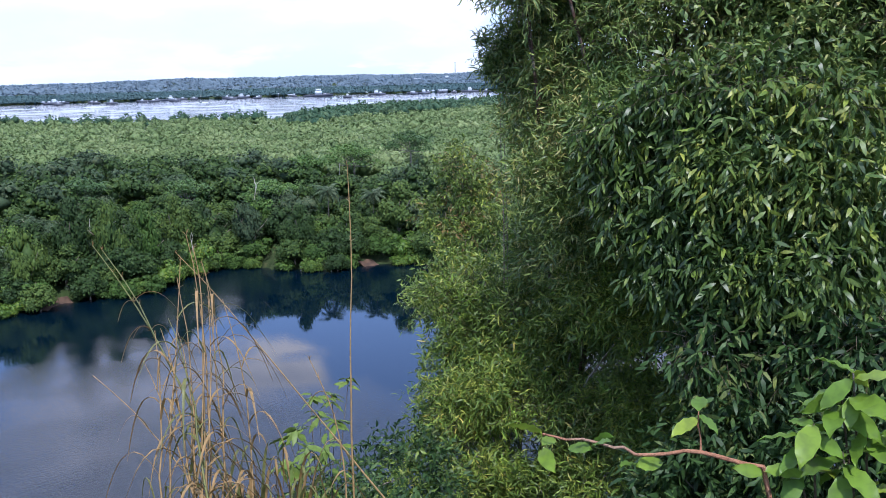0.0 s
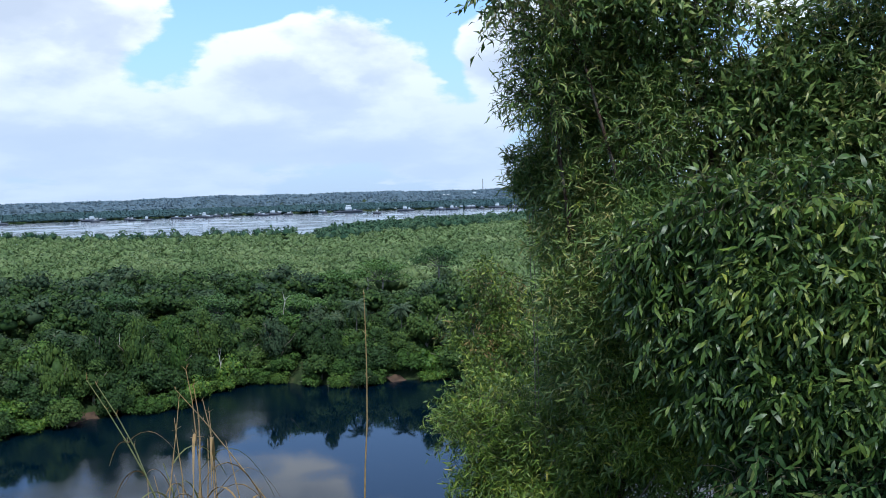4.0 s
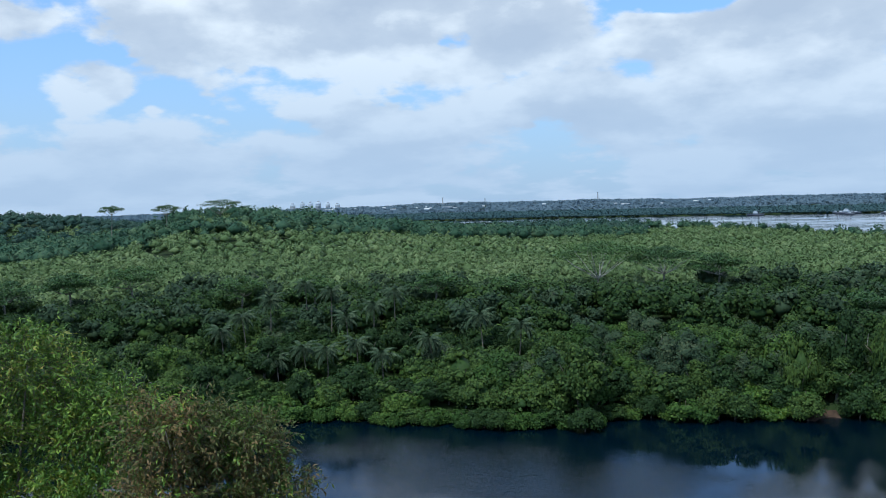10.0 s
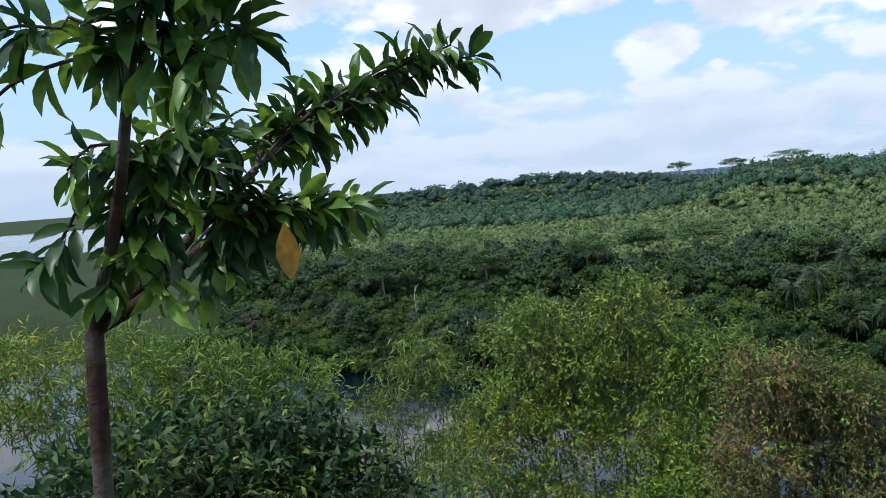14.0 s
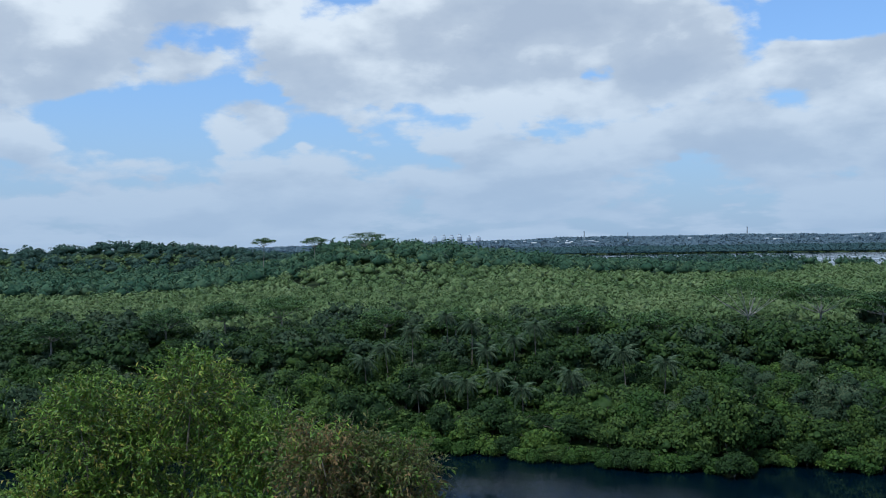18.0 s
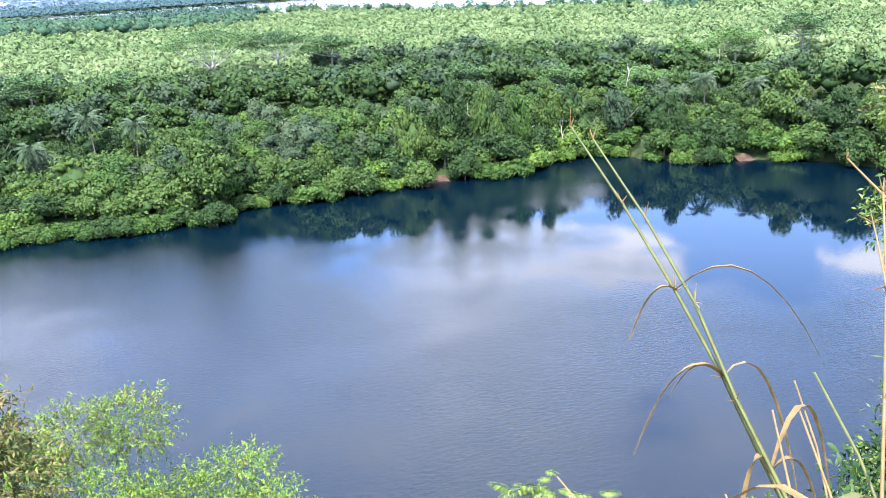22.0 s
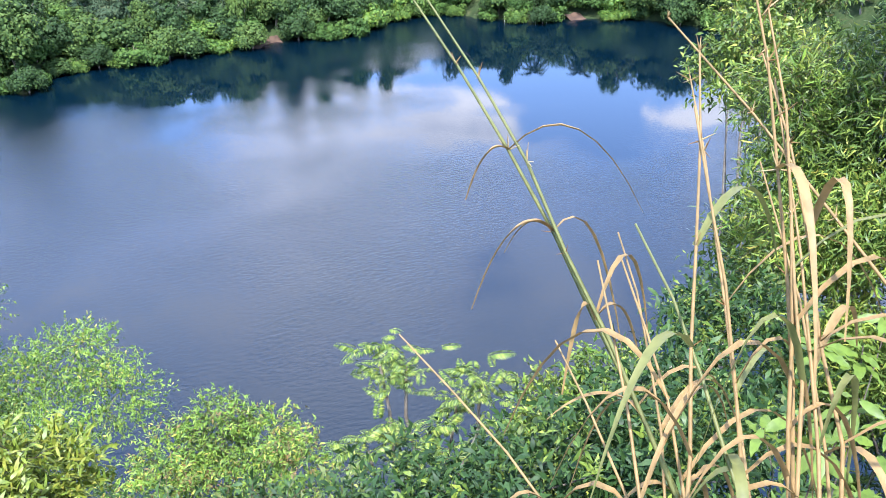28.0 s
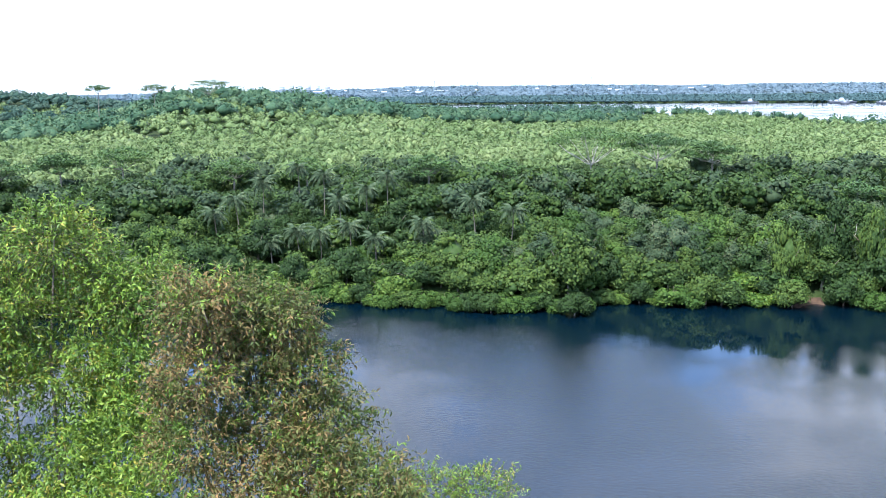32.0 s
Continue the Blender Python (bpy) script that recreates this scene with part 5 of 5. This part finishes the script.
def ribbed_shrub(name, label, root, tips, length, mat, leaves=8, bark=None, width=1.25, droop=0.6):
    base = Vector(root)
    base.z = float(ground_z(base.x, base.y))
    ob = thing(name, base, label, "shrub")
    for tip in tips:
        c = np.array(tuple(Vector(tip) - base))
        line = bend((rng.normal(0, 0.03), rng.normal(0, 0.03), -0.1), c, 0.05, 8, 0.01)
        stem = child("stem", mesh_of("stem", *tube(line, np.linspace(0.0045, 0.002, 8), 6), bark or M_TWIG, True), ob)
        whorl(stem, c, c - line[-3], leaves, length, mat, RIBBED, droop=droop, width=width, single=True)
        for q in (5, 4, 3, 2):
            whorl(stem, line[q], c - line[q - 1], max(3, leaves // 2), length * 1.05, mat, RIBBED, droop=droop, width=width)


ribbed_shrub("ribbed_leaf_shrub", "lime green shrub with deeply ribbed leaves beside the lookout", (0.62, -1.62, 0),
             ((0.478, -1.535, 44.221), (0.40, -1.48, 44.10), (0.474, -1.595, 44.148), (0.523, -1.681, 44.19), (0.561, -1.74, 44.241), (0.495, -1.711, 44.096), (0.528, -1.788, 44.118),
              (0.464, -1.565, 44.265), (0.403, -1.518, 44.161), (0.409, -1.576, 44.116), (0.421, -1.633, 44.06)), 0.115, M_LIME, 7, width=1.0, droop=0.7)
ribbed_shrub("ribbed_leaf_sapling", "tall sapling with large hanging ribbed leaves, some yellowed", (0.86, -1.86, 0),
             ((0.615, -1.69, 44.82), (0.575, -1.70, 44.52), (0.66, -1.78, 44.66), (0.70, -1.80, 44.95)), 0.15, M_LIME, 8, width=1.1, droop=1.3)


def red_shoot():
    """A thin red twig that arches out from the slope, with curled ribbed leaves at its joints."""
    points = ((0.088, -1.067, 44.103), (0.153, -1.155, 44.091), (0.199, -1.232, 44.07), (0.276, -1.34, 44.085), (0.33, -1.451, 44.071))
    root = np.array(points[-1]) + (0.22, -0.12, 0)
    base = Vector((root[0], root[1], float(ground_z(root[0], root[1]))))
    ob = thing("red_stemmed_shoot", base, "thin red-stemmed shoot with curled ribbed leaves", "shrub")
    line = np.array([q for q in points] + [(root[0], root[1], base.z - 0.05)]) - np.array(tuple(base))
    fine = np.concatenate([bend(a, b, 0.0, 5, 0.004)[:-1] for a, b in zip(line[:-1], line[1:])] + [line[-1:]])
    stem = child("stem", mesh_of("stem", *tube(fine, np.linspace(0.0022, 0.006, len(fine)), 6), M_REDTWIG, True), ob)
    for k, n in ((0, 3), (1, 3), (2, 2), (4, 3)):
        whorl(stem, line[k], (0.2, 0.1, 1.0), n, 0.085, M_LIME, RIBBED, droop=0.2, single=True)
    twig = bend(line[3], line[3] + (0.02, 0.02, 0.08), 0, 4, 0.004)
    side = child("side_stem", mesh_of("side_stem", *tube(twig, np.linspace(0.0025, 0.0015, 4), 5), M_REDTWIG, True), ob)
    whorl(side, twig[-1], (0, 0, 1.0), 3, 0.08, M_LIME, RIBBED, droop=0.3, single=True)


red_shoot()
p = sight(37, -42, 4.0)
ribbed_shrub("broad_leaf_weed", "fresh green broad-leaved weed among the dry grass", (p.x, p.y, 0),
             [sight(*q) - Vector((0, 0, 0.15)) for q in ((36.6, -33.4, 3.7), (37.6, -36.0, 3.5), (33.4, -37.5, 3.7), (34.8, -38.1, 3.4), (36.2, -40.6, 3.3), (32.5, -41.4, 3.4), (39.0, -33.5, 3.7), (39.8, -37, 3.5), (38.6, -40, 3.4), (41.0, -31.5, 3.8), (34.5, -43, 3.2))],
             0.12, M_LUSH, 9, width=0.75)


# ---- tall dry grass ----
def ribbon(line, widths, tilt):
    """A thin folded blade along a line of points."""
    pts = np.asarray(line, float)
    d = unit(np.gradient(pts, axis=0))
    side = unit(np.cross(d, unit(np.array(tilt, float))))
    up = np.cross(side, d)
    w = np.asarray(widths)[:, None]
    v = np.stack([pts - side * w + up * w * 0.4, pts, pts + side * w + up * w * 0.4], 1).reshape(-1, 3)
    n = len(pts)
    i = np.arange(n - 1)[:, None]
    f = np.concatenate([np.concatenate([i * 3 + k, i * 3 + k + 1, i * 3 + k + 4, i * 3 + k + 3], 1) for k in (0, 1)])
    return v, f


def arch(start, out, reach, rise, fall, n=9):
    """A blade that rises, turns over and hangs."""
    t = np.linspace(0, 1, n)[:, None]
    out = np.array(unit(out))
    return np.array(start) + out * reach * t + np.array([0, 0, 1.0]) * (rise * 4 * t * (1 - t) - fall * t * t)


def grass_stalk(tip, root_at, mat, blades, label, plume=0.0, lean=0.0, thick=0.005, blade=1.0, arches=()):
    """One tall stalk with joints and hanging dry blades, through two places."""
    tip, a = Vector(tip), Vector(root_at)
    a = a + (a - tip) * max(0.0, (a.z - float(ground_z(a.x, a.y))) / max(0.1, tip.z - a.z))
    a.z = float(ground_z(a.x, a.y))
    ob = thing("grass_stalk", a, label, "grass", "tall grass stalks")
    end = np.array(tuple(tip - a))
    line = bend((0, 0, -0.1), end, lean, 12, 0.004)
    line[:, :2] += np.outer(np.sin(np.linspace(0, math.pi, 12)), rng.normal(0, 0.035, 2) * blade)
    line += np.outer(np.linspace(0, 1, 12) ** 5, (-0.07 * blade, 0.02, -0.035 * blade))
    child("culm", mesh_of("culm", *tube(line, thick * np.linspace(1, 0.2, 12) ** 0.8, 6), mat, True), ob)
    for k in range(blades):
        s = line[(5 if blade < 1 else 3) + (k * 7) // max(1, blades)]
        az = rng.uniform(-1, 1, 2)
        b = arch(s, (az[0], az[1] * 0.6, 0), blade * rng.uniform(0.14, 0.40), blade * rng.uniform(0.05, 0.16), blade * rng.uniform(0.02, 0.35))
        child("blade", mesh_of("blade", *ribbon(b, np.interp(np.linspace(0, 1, 9), (0, 0.35, 1), (0.006, 0.0095, 0.0012)) * blade * rng.uniform(0.7, 1.2), (0.1, 0.2, 1.0)), M_STRAW if rng.random() < 0.75 else M_GRASS, True), ob)
    for k, out, reach, rise, fall in arches:
        b = arch(line[k], (*out, 0), reach, rise, fall, 13)
        child("blade", mesh_of("blade", *ribbon(b, np.interp(np.linspace(0, 1, 13), (0, 0.3, 1), (0.007, 0.0105, 0.0014)), (0.25, 0.2, 1.0)), M_STRAW, True), ob)
    if plume:
        vs = []
        for k in range(14):
            w = unit(np.array([rng.normal(0, 0.25), rng.normal(0, 0.25), rng.uniform(-0.2, 1)]))
            q = line[-1 - k // 4]
            vs.append(tube(np.array([q, q + w * plume * rng.uniform(0.2, 0.5)]), (0.0018 * blade, 0.0006 * blade), 3))
        tagged(child("seed_head", mesh_of("seed_head", *join(vs), M_STRAW), ob), "thin dry seed head", kind="stuff")
    return ob


# joint, way, reach, rise and fall of the dry blades on the tallest stalk
ARCHES = ((8, (-0.94, 0.34), 0.17, 0.05, 0.16), (8, (-0.9, 0.4), 0.10, 0.035, 0.04), (7, (0.94, -0.34), 0.10, 0.05, 0.10), (7, (-0.9, 0.1), 0.07, 0.07, 0.16), (9, (-0.94, 0.3), 0.09, 0.02, 0.10),
          (6, (-0.95, 0.2), 0.20, 0.05, -0.02), (5, (-0.95, 0.3), 0.22, 0.10, 0.22), (5, (0.9, -0.3), 0.08, 0.09, 0.18), (4, (-0.9, 0.2), 0.16, 0.10, 0.26))
for tip, root_at, mat, blades, plume in (
        ((0.655, 2.668, 44.01), (0.765, 2.105, 43.12), M_GRASS, 7, 0.08),
        ((0.70, 2.655, 43.98), (0.765, 2.115, 43.12), M_GRASS, 2, 0.08),
        ((1.17, 2.36, 43.80), (0.98, 1.98, 43.15), M_STRAW, 6, 0.08),
        ((0.927, 2.279, 43.54), (0.791, 2.071, 43.12), M_STRAW, 4, 0),
        ((1.137, 2.123, 43.70), (0.997, 1.881, 43.18), M_STRAW, 6, 0),
        ((0.87, 2.05, 43.97), (0.64, 1.76, 43.28), M_STRAW, 8, 0.06),
        ((0.71, 2.08, 43.62), (0.57, 1.83, 43.27), M_STRAW, 6, 0),
        ((0.88, 1.98, 44.12), (0.68, 1.68, 43.29), M_STRAW, 8, 0.08),
        ((0.9, 1.95, 44.05), (0.7, 1.68, 43.29), M_STRAW, 5, 0.06),
        ((0.51, 2.47, 43.33), (0.56, 2.14, 43.0), M_STRAW, 4, 0),
        ((0.9, 1.92, 43.95), (0.7, 1.68, 43.29), M_STRAW, 6, 0),
        ((0.72, 2.03, 43.64), (0.63, 1.79, 43.26), M_STRAW, 7, 0),
        ((0.82, 2.0, 43.9), (0.64, 1.73, 43.28), M_STRAW, 6, 0),
        ((0.64, 2.1, 43.47), (0.6, 1.89, 43.21), M_STRAW, 6, 0),
        ((0.93, 1.89, 43.8), (0.73, 1.66, 43.28), M_STRAW, 7, 0),
        ((0.79, 2.08, 43.67), (0.66, 1.76, 43.26), M_GRASS, 6, 0),
        ((0.97, 2.01, 43.96), (0.76, 1.72, 43.28), M_STRAW, 7, 0.06),
        ((0.90, 2.16, 44.0), (1.02, 1.85, 43.62), M_STRAW, 2, 0.05),
        ((1.418, 1.282, 44.469), (1.085, 0.97, 42.88), M_STRAW, 1, 0.06),
        ((1.124, 1.268, 43.545), (1.019, 1.02, 42.886), M_STRAW, 1, 0.06)):
    grass_stalk(tip, root_at, mat, blades, "tall dry straw-coloured grass stalk with curled blades" if mat is M_STRAW else "tall green grass stalk with dry curled blades", plume, thick=0.0078 if mat is M_GRASS else 0.0064,
                arches=ARCHES if blades == 7 and mat is M_GRASS else ())

def tussock(x, y, count, label):
    """A tuft of dry and green blades that rise, turn over and hang."""
    z = float(ground_z(x, y))
    ob = thing("grass_tussock", (x, y, z), label, "grass", "grass tussocks")
    for k in range(count):
        a = rng.uniform(0, 2 * math.pi)
        start = (rng.normal(0, 0.05), rng.normal(0, 0.05), -0.03)
        tall = rng.uniform(0.35, 0.95)
        b = arch(start, (math.cos(a), math.sin(a), 0), rng.uniform(0.12, 0.5), tall * 0.75, tall * rng.uniform(-0.8, 0.3), 11)
        child("blade", mesh_of("blade", *ribbon(b, np.interp(np.linspace(0, 1, 11), (0, 0.4, 1), (0.006, 0.0095, 0.001)) * rng.uniform(0.7, 1.3), (0.3, 0.2, 1.0)), M_STRAW if rng.random() < 0.6 else M_GRASS, True), ob)


for x, y, count in ((0.80, 1.95, 22), (1.0, 1.80, 24), (1.15, 1.62, 24), (0.62, 2.05, 12), (1.25, 1.95, 20)):
    tussock(x, y, count, "tuft of dry straw and green grass blades turning over")


def low_grass():
    """Short grass and weeds on the lookout's own ground: uncounted blades in one mesh."""
    n = 16000
    a, r = rng.uniform(-1.3, 1.5, n), np.sqrt(rng.uniform(0.9 ** 2, 3.4 ** 2, n))
    x, y = r * np.sin(a), r * np.cos(a) + 0.2
    keep = rng.random(n) < 0.35 + 0.65 * (np.sin(x * 3.1) * np.cos(y * 2.7 + 1) > -0.2)
    x, y = x[keep], y[keep]
    pos = np.stack([x, y, ground_z(x, y) - 0.01], -1)
    way = unit(rng.normal(0, 0.45, (len(x), 3)) + np.array([0, 0, 1.0]))
    for mat, label, share in ((M_SHADE, "short green grass on the lookout's ground", slice(0, None, 2)), (M_GRASS, "short yellowish grass on the lookout's ground", slice(1, None, 4)), (M_STRAW, "short dry grass on the lookout's ground", slice(3, None, 4))):
        v, f = scatter(*BLADE, pos[share], way[share], rng.uniform(0.05, 0.15, len(pos[share])), 0.16, 0.3)
        tagged(new("low_grass", mesh_of("low_grass", v, f, mat)), label, "grass", kind="stuff")


low_grass()
